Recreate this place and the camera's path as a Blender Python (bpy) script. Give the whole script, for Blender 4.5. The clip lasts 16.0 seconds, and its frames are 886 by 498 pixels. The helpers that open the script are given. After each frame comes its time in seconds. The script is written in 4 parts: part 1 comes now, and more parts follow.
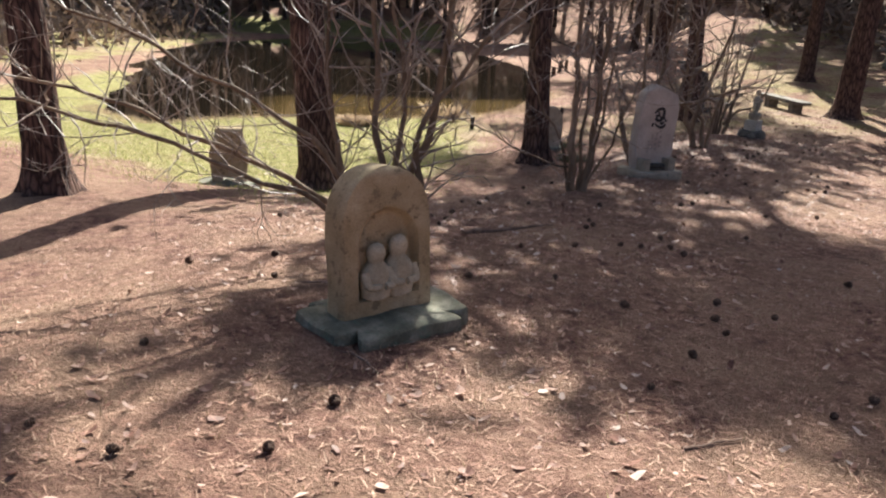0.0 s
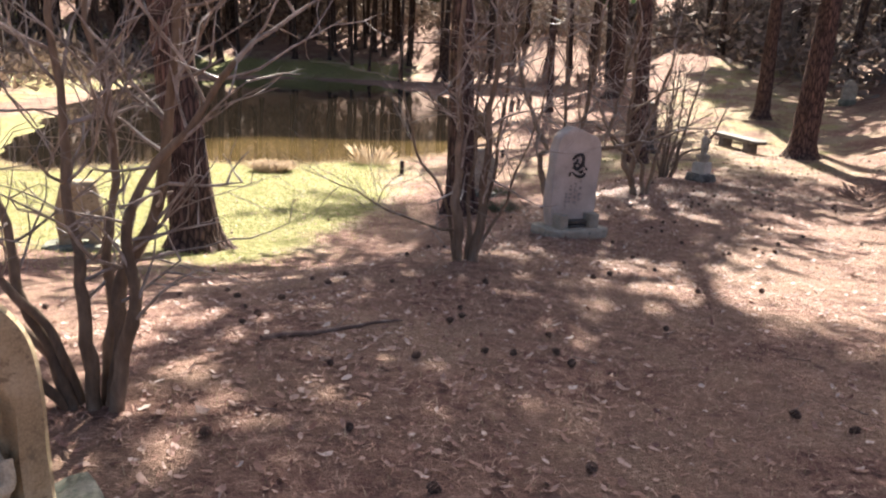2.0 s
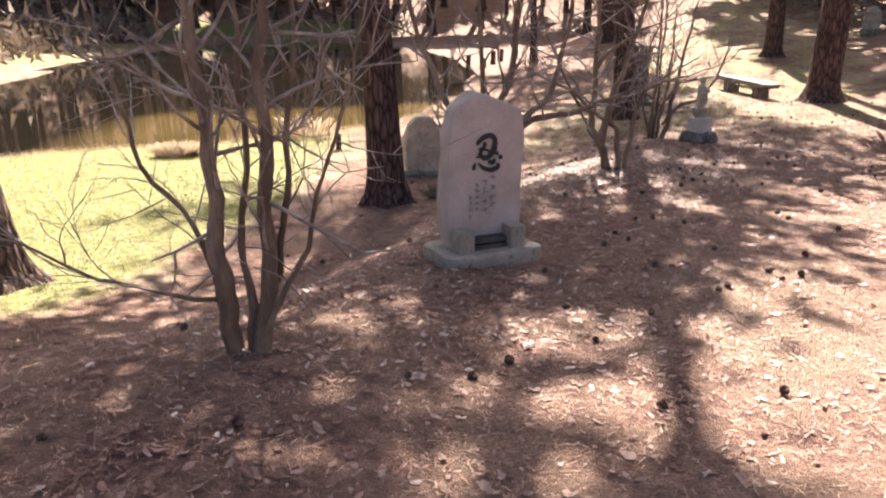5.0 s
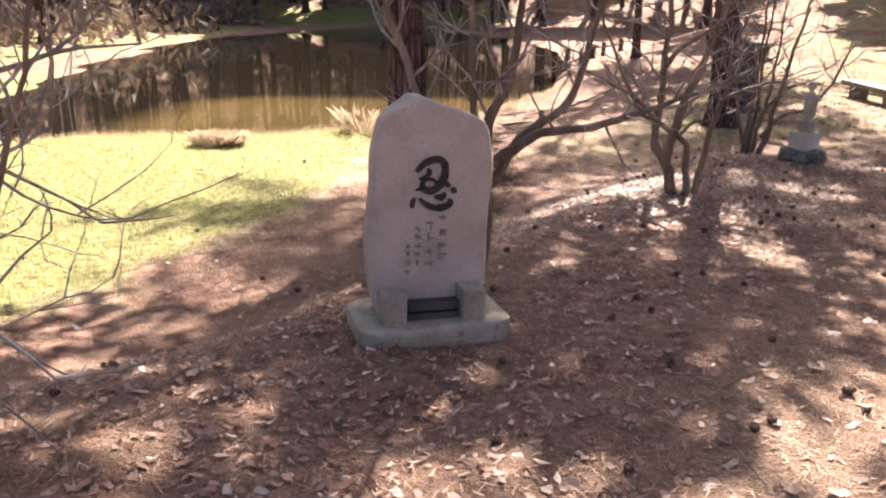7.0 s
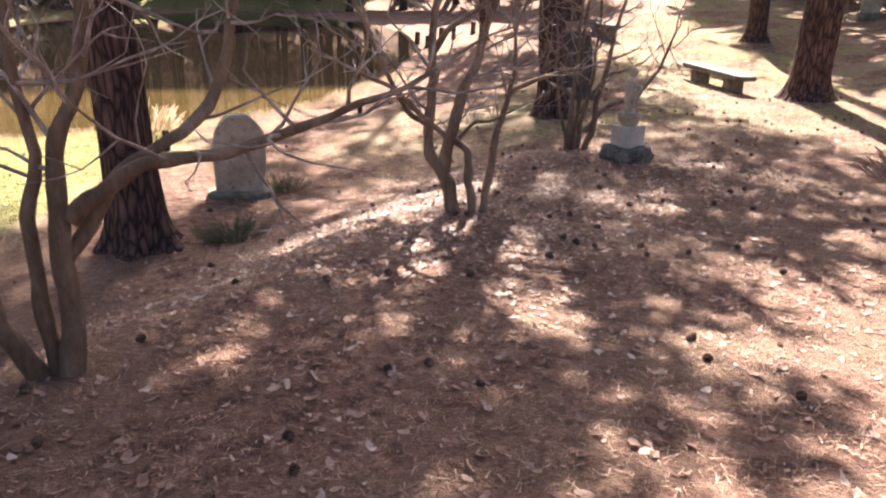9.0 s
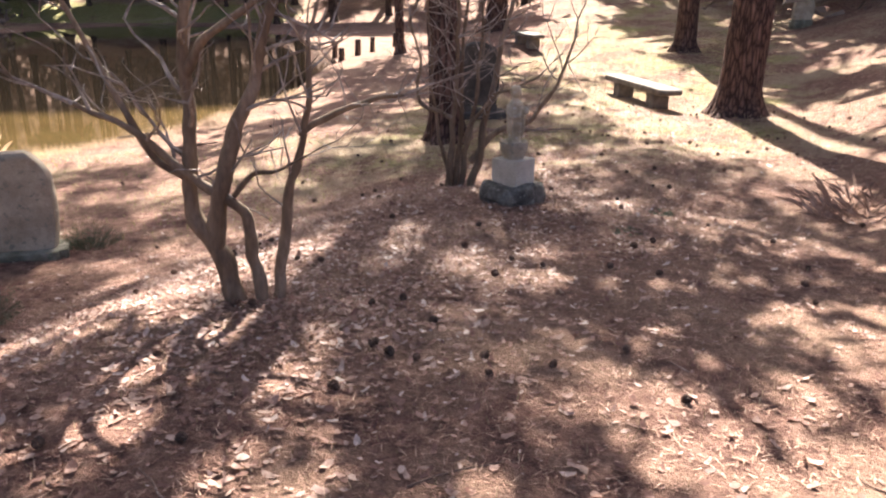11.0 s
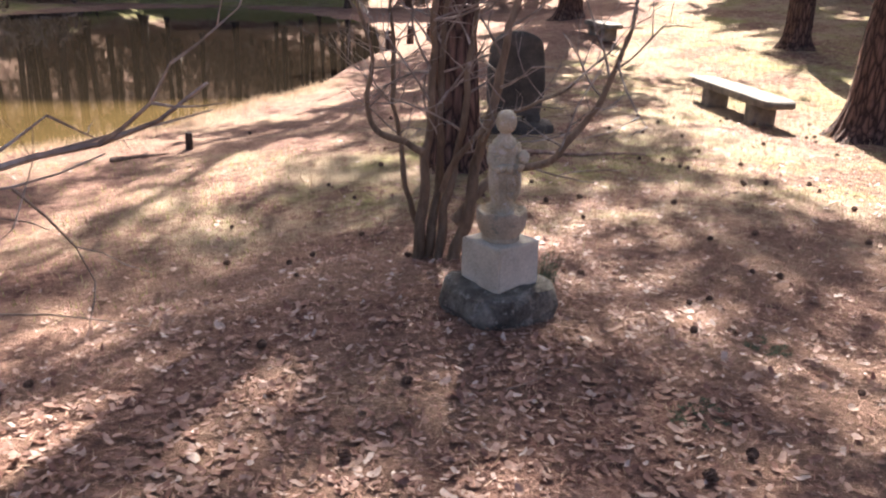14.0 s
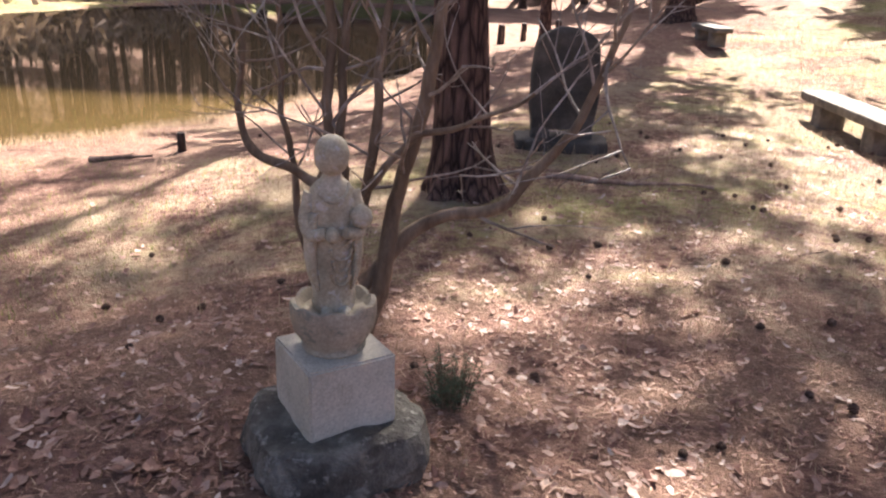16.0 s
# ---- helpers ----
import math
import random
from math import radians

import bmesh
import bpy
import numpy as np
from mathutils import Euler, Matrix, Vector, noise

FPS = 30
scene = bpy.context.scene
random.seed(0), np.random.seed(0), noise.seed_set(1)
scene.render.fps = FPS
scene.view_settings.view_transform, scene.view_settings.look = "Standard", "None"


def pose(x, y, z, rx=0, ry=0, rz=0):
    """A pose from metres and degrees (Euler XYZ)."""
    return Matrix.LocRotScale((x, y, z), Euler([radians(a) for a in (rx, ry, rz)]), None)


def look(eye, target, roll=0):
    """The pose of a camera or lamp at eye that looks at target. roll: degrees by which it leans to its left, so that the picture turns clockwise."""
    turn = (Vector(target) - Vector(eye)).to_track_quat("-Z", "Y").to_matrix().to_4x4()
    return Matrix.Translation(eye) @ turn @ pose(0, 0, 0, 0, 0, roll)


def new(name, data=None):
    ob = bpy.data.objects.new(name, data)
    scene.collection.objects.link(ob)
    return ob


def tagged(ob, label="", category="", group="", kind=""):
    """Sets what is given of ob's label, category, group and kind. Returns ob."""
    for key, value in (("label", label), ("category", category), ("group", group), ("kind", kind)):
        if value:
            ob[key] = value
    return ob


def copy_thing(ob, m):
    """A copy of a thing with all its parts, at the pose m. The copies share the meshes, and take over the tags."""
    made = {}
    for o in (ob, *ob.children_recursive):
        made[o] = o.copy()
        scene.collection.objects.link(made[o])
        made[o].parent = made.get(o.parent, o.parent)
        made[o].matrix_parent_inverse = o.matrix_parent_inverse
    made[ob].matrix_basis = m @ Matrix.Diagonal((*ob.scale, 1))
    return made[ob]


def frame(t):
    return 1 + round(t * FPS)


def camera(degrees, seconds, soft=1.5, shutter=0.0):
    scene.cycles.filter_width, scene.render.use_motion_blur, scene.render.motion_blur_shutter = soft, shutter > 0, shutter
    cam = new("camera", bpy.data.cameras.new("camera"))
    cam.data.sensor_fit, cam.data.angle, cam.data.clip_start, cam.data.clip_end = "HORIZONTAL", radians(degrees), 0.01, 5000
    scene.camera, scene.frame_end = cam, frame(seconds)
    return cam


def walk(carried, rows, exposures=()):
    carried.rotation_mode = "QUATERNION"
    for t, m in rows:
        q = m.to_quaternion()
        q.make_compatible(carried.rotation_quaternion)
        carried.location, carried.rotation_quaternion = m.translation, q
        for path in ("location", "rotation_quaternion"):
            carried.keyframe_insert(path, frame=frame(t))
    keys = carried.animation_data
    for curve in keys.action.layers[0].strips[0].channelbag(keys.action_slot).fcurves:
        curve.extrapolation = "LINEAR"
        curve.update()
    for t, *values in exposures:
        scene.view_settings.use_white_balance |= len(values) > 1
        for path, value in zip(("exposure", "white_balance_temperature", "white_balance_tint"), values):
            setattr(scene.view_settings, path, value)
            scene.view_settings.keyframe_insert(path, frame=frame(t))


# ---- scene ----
cam = camera(59.3, 16.0, soft=2.2)
METRES, EYE, TILT, LEAN, TURN = 16.5, 1.45, -17.5, -2.5, 0.0
ROWS = [
    (0.0, 0.0, 0.0, 0.0, 0.0, 0.0, 0.0),
    (0.5, 0.0177, 0.0227, 0.0059, 3.53, 0.2, -1.29),
    (1.0, 0.0325, 0.048, 0.0112, 3.18, -0.01, -1.92),
    (1.5, 0.0458, 0.0732, 0.0183, -3.45, 0.33, 1.53),
    (2.0, 0.0604, 0.1023, 0.0239, -2.03, 2.79, 0.89),
    (2.5, 0.0758, 0.1322, 0.0291, -1.78, 2.53, 2.36),
    (3.0, 0.0924, 0.1597, 0.0342, -3.05, 1.98, 4.27),
    (3.5, 0.1076, 0.1875, 0.0414, -3.1, -0.25, 4.55),
    (4.0, 0.1203, 0.2179, 0.0492, -4.34, -0.58, 5.04),
    (6.5, 0.178, 0.3548, 0.0816, 6.25, -0.34, 0.86),
    (7.0, 0.1961, 0.3767, 0.0848, 6.85, -0.72, 0.17),
    (7.5, 0.2125, 0.402, 0.0891, 7.93, -1.42, -0.82),
    (8.0, 0.2285, 0.4294, 0.0969, 3.37, -1.89, 0.99),
    (8.5, 0.246, 0.4597, 0.1026, 1.12, -2.11, 1.53),
    (9.0, 0.2618, 0.4903, 0.1082, -1.55, -1.97, 2.64),
    (9.5, 0.2797, 0.5167, 0.1136, -5.25, -1.56, 4.3),
    (12.0, 0.3473, 0.6558, 0.1432, -4.5, -1.12, 3.21),
    (12.5, 0.3569, 0.6878, 0.15, -0.05, -0.62, 1.72),
    (13.0, 0.3652, 0.7179, 0.1581, 0.26, -1.28, 1.5),
    (13.5, 0.3783, 0.7463, 0.1648, 0.62, -1.72, 1.68),
    (14.0, 0.3873, 0.7733, 0.1713, 0.74, -1.87, 1.32),
    (14.5, 0.3982, 0.7974, 0.1764, 2.4, -1.71, 1.44),
    (15.0, 0.4131, 0.8207, 0.181, 6.01, -2.25, -0.36),
    (15.5, 0.4249, 0.8451, 0.1855, 8.26, -2.48, -1.52),
    (16.0, 0.4417, 0.8704, 0.1888, 9.16, -1.76, -2.3),
]
walk(cam, [(t, pose(0, 0, EYE, TILT, LEAN, TURN) @ pose(METRES * x, METRES * y, METRES * z, 90 + pitch, roll, yaw)) for t, x, y, z, yaw, pitch, roll in ROWS],
     exposures=((0.0, 1.55, 6180, 8), (1.0, 1.88, 6180, 9), (2.5, 2.33, 6250, 11), (9.0, 2.53, 6500, 14), (16.0, 2.55, 6350, 16)))

# ---- daylight ----
SUN_HEIGHT, SUN_TURN = 42.0, 11.0
world = bpy.data.worlds.new("sky")
scene.world = world
world.use_nodes = True
wn = world.node_tree.nodes
wl = world.node_tree.links
sky = wn.new("ShaderNodeTexSky")
sky.sky_type = "NISHITA"
sky.sun_disc = False
sky.sun_elevation = radians(SUN_HEIGHT)
sky.sun_rotation = radians(SUN_TURN)
sky.air_density, sky.dust_density, sky.ozone_density = 0.5, 3.5, 0.2
wn["Background"].inputs["Strength"].default_value = 0.06
wl.new(sky.outputs[0], wn["Background"].inputs[0])
sun_data = bpy.data.lights.new("sun", "SUN")
sun_data.energy, sun_data.angle, sun_data.color = 5.0, radians(0.55), (1.0, 0.93, 0.82)
sun = new("sun", sun_data)
sun.matrix_world = look((40 * math.sin(radians(SUN_TURN)), 40 * math.cos(radians(SUN_TURN)), 40 * math.tan(radians(SUN_HEIGHT))), (0, 0, 0))


# ---- materials ----
def nodes_of(name):
    m = bpy.data.materials.new(name)
    m.use_nodes = True
    nt = m.node_tree
    return m, nt.nodes, nt.links, nt.nodes["Principled BSDF"]


def noise_node(n, l, coord, scale, detail=6.0, rough=0.6, stretch=None):
    if stretch:
        mp = n.new("ShaderNodeMapping")
        mp.inputs["Scale"].default_value = stretch
        l.new(coord, mp.inputs[0])
        coord = mp.outputs[0]
    t = n.new("ShaderNodeTexNoise")
    t.inputs["Scale"].default_value = scale
    t.inputs["Detail"].default_value = detail
    t.inputs["Roughness"].default_value = rough
    l.new(coord, t.inputs["Vector"])
    return t.outputs["Fac"]


def ramp(n, l, fac, stops):
    r = n.new("ShaderNodeValToRGB")
    e = r.color_ramp.elements
    while len(e) < len(stops):
        e.new(0.5)
    for k, (p, c) in enumerate(stops):
        e[k].position = p
        e[k].color = (*c, 1) if len(c) == 3 else c
    l.new(fac, r.inputs[0])
    return r.outputs[0]


def blend(n, l, fac, a, b, mode="MIX"):
    m = n.new("ShaderNodeMix")
    m.data_type, m.blend_type = "RGBA", mode
    for v, k in ((fac, 0), (a, 6), (b, 7)):
        if isinstance(v, (int, float)):
            m.inputs[k].default_value = v
        elif isinstance(v, tuple):
            m.inputs[k].default_value = (*v, 1)
        else:
            l.new(v, m.inputs[k])
    return m.outputs[2]


def bumped(n, l, bsdf, height, strength, distance):
    b = n.new("ShaderNodeBump")
    b.inputs["Strength"].default_value = strength
    b.inputs["Distance"].default_value = distance
    l.new(height, b.inputs["Height"])
    l.new(b.outputs[0], bsdf.inputs["Normal"])


def surface(name, dark, mid, light, scale, rough=0.85, fine=60.0, bump=0.5, depth=0.01, stretch=None, vary=0.0, spots=None):
    """A weathered surface: broad colour drift, fine grain, relief, and spots of lichen or dirt."""
    m, n, l, b = nodes_of(name)
    co = n.new("ShaderNodeTexCoord").outputs["Object"]
    broad = noise_node(n, l, co, scale, 5, 0.6, stretch)
    grain = noise_node(n, l, co, fine, 4, 0.7, stretch)
    col = ramp(n, l, broad, ((0.3, dark), (0.5, mid), (0.7, light)))
    g = ramp(n, l, grain, ((0.3, (0.72, 0.72, 0.72)), (0.7, (1.18, 1.18, 1.18))))
    col = blend(n, l, 1.0, col, g, "MULTIPLY")
    if spots:
        sp = noise_node(n, l, co, scale * 3.3, 8, 0.65)
        k = ramp(n, l, sp, ((0.56, (0, 0, 0)), (0.64, (1, 1, 1))))
        col = blend(n, l, k, col, spots)
    if vary:
        oi = n.new("ShaderNodeObjectInfo").outputs["Random"]
        v = ramp(n, l, oi, ((0.0, (1 - vary,) * 3), (1.0, (1 + vary,) * 3)))
        col = blend(n, l, 1.0, col, v, "MULTIPLY")
    l.new(col, b.inputs["Base Color"])
    b.inputs["Roughness"].default_value = rough
    b.inputs["Specular IOR Level"].default_value = 0.3
    h = n.new("ShaderNodeMath")
    h.operation = "ADD"
    l.new(broad, h.inputs[0])
    l.new(grain, h.inputs[1])
    bumped(n, l, b, h.outputs[0], bump, depth)
    return m


def island(name, stops, rough=0.8, translucent=0.0):
    """A colour of its own for each leaf, needle or blade of a joined mesh."""
    m, n, l, b = nodes_of(name)
    r = n.new("ShaderNodeNewGeometry").outputs["Random Per Island"]
    c = ramp(n, l, r, stops)
    co = n.new("ShaderNodeTexCoord").outputs["Object"]
    g = ramp(n, l, noise_node(n, l, co, 40, 3), ((0.3, (0.75,) * 3), (0.7, (1.2,) * 3)))
    c = blend(n, l, 1.0, c, g, "MULTIPLY")
    l.new(c, b.inputs["Base Color"])
    b.inputs["Roughness"].default_value = rough
    b.inputs["Specular IOR Level"].default_value = 0.3
    if translucent:
        t = n.new("ShaderNodeBsdfTranslucent")
        l.new(c, t.inputs[0])
        mx = n.new("ShaderNodeMixShader")
        mx.inputs[0].default_value = translucent
        l.new(b.outputs[0], mx.inputs[1])
        l.new(t.outputs[0], mx.inputs[2])
        l.new(mx.outputs[0], n["Material Output"].inputs[0])
    return m


def ground_material():
    m, n, l, b = nodes_of("forest_floor")
    pos = n.new("ShaderNodeNewGeometry").outputs["Position"]
    at = n.new("ShaderNodeAttribute")
    at.attribute_name = "grass"
    patch = noise_node(n, l, pos, 0.9, 6, 0.65)
    mid = noise_node(n, l, pos, 9.0, 5, 0.7)
    fine = noise_node(n, l, pos, 70.0, 4, 0.75)
    straw = noise_node(n, l, pos, 30.0, 3, 0.7, (1.0, 5.0, 1.0))
    litter = ramp(n, l, mid, ((0.32, (0.107, 0.058, 0.048)), (0.5, (0.262, 0.146, 0.11)), (0.68, (0.435, 0.273, 0.203))))
    dry = ramp(n, l, straw, ((0.32, (0.215, 0.128, 0.091)), (0.68, (0.51, 0.35, 0.24))))
    k = ramp(n, l, patch, ((0.42, (0, 0, 0)), (0.66, (1, 1, 1))))
    col = blend(n, l, k, litter, dry)
    green = ramp(n, l, mid, ((0.3, (0.13, 0.135, 0.035)), (0.5, (0.31, 0.29, 0.11)), (0.7, (0.48, 0.42, 0.22))))
    hay = ramp(n, l, straw, ((0.3, (0.24, 0.175, 0.11)), (0.5, (0.43, 0.335, 0.22)), (0.7, (0.6, 0.49, 0.34))))
    half = n.new("ShaderNodeMath")
    half.operation = "MULTIPLY"
    l.new(at.outputs["Fac"], half.inputs[0])
    half.inputs[1].default_value = 0.82
    arid = n.new("ShaderNodeMath")
    arid.operation = "SUBTRACT"
    l.new(noise_node(n, l, pos, 0.55, 5, 0.7), arid.inputs[0])
    l.new(half.outputs[0], arid.inputs[1])
    green = blend(n, l, ramp(n, l, arid.outputs[0], ((0.0, (0, 0, 0)), (0.14, (1, 1, 1)))), green, hay)
    edge = n.new("ShaderNodeMath")
    edge.operation = "MULTIPLY_ADD"
    l.new(mid, edge.inputs[0])
    edge.inputs[1].default_value = 0.9
    edge.inputs[2].default_value = -0.45
    wide = n.new("ShaderNodeMath")
    wide.operation = "MULTIPLY_ADD"
    l.new(patch, wide.inputs[0])
    wide.inputs[1].default_value = 1.3
    l.new(edge.outputs[0], wide.inputs[2])
    low = n.new("ShaderNodeMath")
    low.operation = "SUBTRACT"
    l.new(wide.outputs[0], low.inputs[0])
    low.inputs[1].default_value = 0.65
    add = n.new("ShaderNodeMath")
    add.operation = "ADD"
    l.new(low.outputs[0], add.inputs[0])
    l.new(at.outputs["Fac"], add.inputs[1])
    gk = ramp(n, l, add.outputs[0], ((0.35, (0, 0, 0)), (0.65, (1, 1, 1))))
    col = blend(n, l, gk, col, green)
    g = ramp(n, l, fine, ((0.3, (0.6, 0.6, 0.6)), (0.7, (1.3, 1.3, 1.3))))
    col = blend(n, l, 1.0, col, g, "MULTIPLY")
    l.new(col, b.inputs["Base Color"])
    b.inputs["Roughness"].default_value = 0.95
    b.inputs["Specular IOR Level"].default_value = 0.15
    h = n.new("ShaderNodeMath")
    h.operation = "ADD"
    l.new(mid, h.inputs[0])
    l.new(fine, h.inputs[1])
    bumped(n, l, b, h.outputs[0], 1.0, 0.04)
    return m


def water_material():
    m, n, l, b = nodes_of("pond_water")
    pos = n.new("ShaderNodeNewGeometry").outputs["Position"]
    at = n.new("ShaderNodeAttribute")
    at.attribute_name = "depth"
    shoal = ramp(n, l, noise_node(n, l, pos, 0.35, 4), ((0.3, (0.062, 0.042, 0.017)), (0.7, (0.1, 0.068, 0.028))))
    k = ramp(n, l, at.outputs["Fac"], ((0.06, (0, 0, 0)), (0.3, (1, 1, 1))))
    # Near-black base colour stands for deep water and painted-in tree reflections alike.
    c = blend(n, l, k, shoal, (0.013, 0.01, 0.007))
    l.new(c, b.inputs["Base Color"])
    b.inputs["Roughness"].default_value = 0.02
    b.inputs["IOR"].default_value = 1.33
    bumped(n, l, b, noise_node(n, l, pos, 2.2, 3, 0.5, (1, 2.2, 1)), 0.035, 0.02)
    return m


def bark_material(name, dark, mid, light, scale=1.0):
    m, n, l, b = nodes_of(name)
    co = n.new("ShaderNodeTexCoord").outputs["Object"]
    v = n.new("ShaderNodeTexVoronoi")
    v.feature = "DISTANCE_TO_EDGE"
    v.inputs["Scale"].default_value = 16.0 * scale
    mp = n.new("ShaderNodeMapping")
    mp.inputs["Scale"].default_value = (1, 1, 0.2)
    l.new(co, mp.inputs[0])
    l.new(mp.outputs[0], v.inputs["Vector"])
    grain = noise_node(n, l, co, 26.0 * scale, 6, 0.7, (1, 1, 0.25))
    col = ramp(n, l, v.outputs[0], ((0.0, dark), (0.12, mid), (0.4, light)))
    g = ramp(n, l, grain, ((0.3, (0.6,) * 3), (0.7, (1.35,) * 3)))
    col = blend(n, l, 1.0, col, g, "MULTIPLY")
    l.new(col, b.inputs["Base Color"])
    b.inputs["Roughness"].default_value = 0.92
    b.inputs["Specular IOR Level"].default_value = 0.2
    h = n.new("ShaderNodeMath")
    h.operation = "MULTIPLY_ADD"
    h.inputs[1].default_value = 2.0
    l.new(v.outputs[0], h.inputs[0])
    l.new(grain, h.inputs[2])
    bumped(n, l, b, h.outputs[0], 0.9, 0.02)
    return m


M_GROUND = ground_material()
M_WATER = water_material()
M_PINE = bark_material("pine_bark", (0.028, 0.018, 0.015), (0.1, 0.06, 0.048), (0.19, 0.115, 0.09))
M_FARBARK = bark_material("far_bark", (0.03, 0.022, 0.018), (0.08, 0.055, 0.045), (0.14, 0.1, 0.08), 0.5)
M_STEM = surface("shrub_bark", (0.1, 0.066, 0.042), (0.19, 0.132, 0.086), (0.31, 0.232, 0.165), 7, 0.8, 45, 0.4, 0.005, (1, 1, 0.3), 0.1)
M_TWIG = surface("twig_bark", (0.14, 0.105, 0.08), (0.27, 0.215, 0.175), (0.52, 0.45, 0.39), 9, 0.5, 60, 0.3, 0.003)
M_NEEDLE = island("pine_needles", ((0.0, (0.03, 0.06, 0.02)), (0.6, (0.055, 0.09, 0.03)), (1.0, (0.1, 0.12, 0.05))), 0.6, 0.25)
M_LEAF = island("dead_leaves", ((0.0, (0.17, 0.08, 0.058)), (0.5, (0.31, 0.17, 0.125)), (0.88, (0.45, 0.305, 0.24)), (1.0, (0.64, 0.52, 0.44))), 0.55, 0.2)
M_DUFF = island("fallen_needles", ((0.0, (0.185, 0.088, 0.058)), (0.5, (0.37, 0.195, 0.135)), (1.0, (0.58, 0.4, 0.28))), 0.7)
M_GRASS = island("grass_blades", ((0.0, (0.12, 0.17, 0.035)), (0.4, (0.33, 0.34, 0.1)), (0.75, (0.5, 0.45, 0.2)), (1.0, (0.62, 0.53, 0.31))), 0.6, 0.35)
M_STRAW = island("dry_grass", ((0.0, (0.3, 0.19, 0.11)), (1.0, (0.6, 0.46, 0.3))), 0.6, 0.3)
M_BLEACHED = island("bleached_grass", ((0.0, (0.34, 0.235, 0.15)), (1.0, (0.62, 0.5, 0.36))), 0.6, 0.35)
M_GREEN = island("evergreen_sprig", ((0.0, (0.065, 0.095, 0.05)), (1.0, (0.16, 0.195, 0.115))), 0.55, 0.2)
M_BRUSH = island("thicket_leaves", ((0.0, (0.14, 0.105, 0.085)), (0.6, (0.27, 0.2, 0.155)), (1.0, (0.42, 0.32, 0.25))), 0.9, 0.15)
M_SAND = surface("sandstone", (0.27, 0.2, 0.11), (0.38, 0.29, 0.17), (0.47, 0.38, 0.25), 5, 0.9, 120, 0.5, 0.006, None, 0.0, (0.2, 0.15, 0.09))
M_PALE = surface("worn_sandstone", (0.33, 0.27, 0.18), (0.45, 0.38, 0.27), (0.54, 0.47, 0.36), 8, 0.9, 120, 0.5, 0.005)
M_GRANITE = surface("granite", (0.37, 0.315, 0.265), (0.46, 0.4, 0.34), (0.54, 0.475, 0.41), 4, 0.85, 160, 0.4, 0.004)
M_GREY = surface("grey_stone", (0.27, 0.225, 0.165), (0.38, 0.325, 0.245), (0.48, 0.42, 0.325), 5, 0.9, 110, 0.5, 0.006, None, 0.08, (0.2, 0.2, 0.16))
M_FIGURE = surface("lichened_stone", (0.3, 0.255, 0.175), (0.44, 0.385, 0.28), (0.57, 0.51, 0.4), 9, 0.9, 110, 0.5, 0.005, None, 0.0, (0.5, 0.47, 0.42))
# Darker than grey_stone throughout, to put the benches' backlit sides into the colour.
M_BENCH = surface("bench_stone", (0.095, 0.082, 0.066), (0.16, 0.14, 0.115), (0.25, 0.22, 0.18), 6, 0.85, 90, 0.5, 0.006, None, 0.05)
M_PLINTH = surface("mossy_slab", (0.085, 0.085, 0.06), (0.17, 0.165, 0.12), (0.33, 0.315, 0.25), 6, 0.9, 80, 0.7, 0.012, None, 0.05, (0.14, 0.17, 0.12))
M_ROCK = surface("dark_rock", (0.052, 0.046, 0.038), (0.105, 0.096, 0.08), (0.25, 0.235, 0.2), 7, 0.75, 50, 0.9, 0.015, None, 0.0, (0.27, 0.255, 0.225))
M_CONCRETE = surface("pale_concrete", (0.43, 0.395, 0.32), (0.53, 0.495, 0.41), (0.61, 0.57, 0.48), 5, 0.9, 130, 0.4, 0.003)
# Stone colour darkened throughout so that the tablet reads as backlit.
M_DARKSTONE = surface("darkened_stone", (0.045, 0.04, 0.034), (0.078, 0.068, 0.057), (0.135, 0.118, 0.1), 4, 0.85, 70, 0.6, 0.01)
M_INK = surface("engraved_black", (0.02, 0.018, 0.017), (0.035, 0.03, 0.03), (0.06, 0.055, 0.05), 20, 0.7, 200, 0.2, 0.001)
M_FAINT = surface("engraved_grey", (0.2, 0.18, 0.17), (0.26, 0.235, 0.22), (0.32, 0.29, 0.27), 20, 0.8, 200, 0.2, 0.001)
M_CONE = surface("pine_cone", (0.055, 0.034, 0.025), (0.11, 0.066, 0.046), (0.18, 0.115, 0.08), 30, 0.85, 150, 0.4, 0.003, None, 0.3)
M_STICK = surface("dead_wood", (0.16, 0.1, 0.075), (0.27, 0.18, 0.135), (0.42, 0.32, 0.26), 8, 0.85, 60, 0.5, 0.004, (1, 1, 0.3), 0.25)


# ---- shape helpers ----
def part(name, bm, material, parent=None, label="", smooth=40):
    me = bpy.data.meshes.new(name)
    bm.to_mesh(me)
    bm.free()
    return mesh_part(name, me, material, parent, label, smooth)


def mesh_part(name, me, material, parent=None, label="", smooth=40):
    me.materials.append(material)
    if smooth:
        me.shade_smooth()
        me.set_sharp_from_angle(angle=radians(smooth))
    ob = new(name, me)
    if parent:
        ob.parent = parent
    if label:
        ob["label"] = label
    return ob


def thing(name, m, label, category, group="", kind=""):
    ob = new(name)
    ob.empty_display_size = 0.2
    ob.matrix_world = m
    return tagged(ob, label, category, group, kind)


def rough(p, scale, amount, seed=0.0):
    q = Vector(p) * scale + Vector((seed, seed * 1.7, -seed))
    return Vector(p) + amount * noise.noise_vector(q)


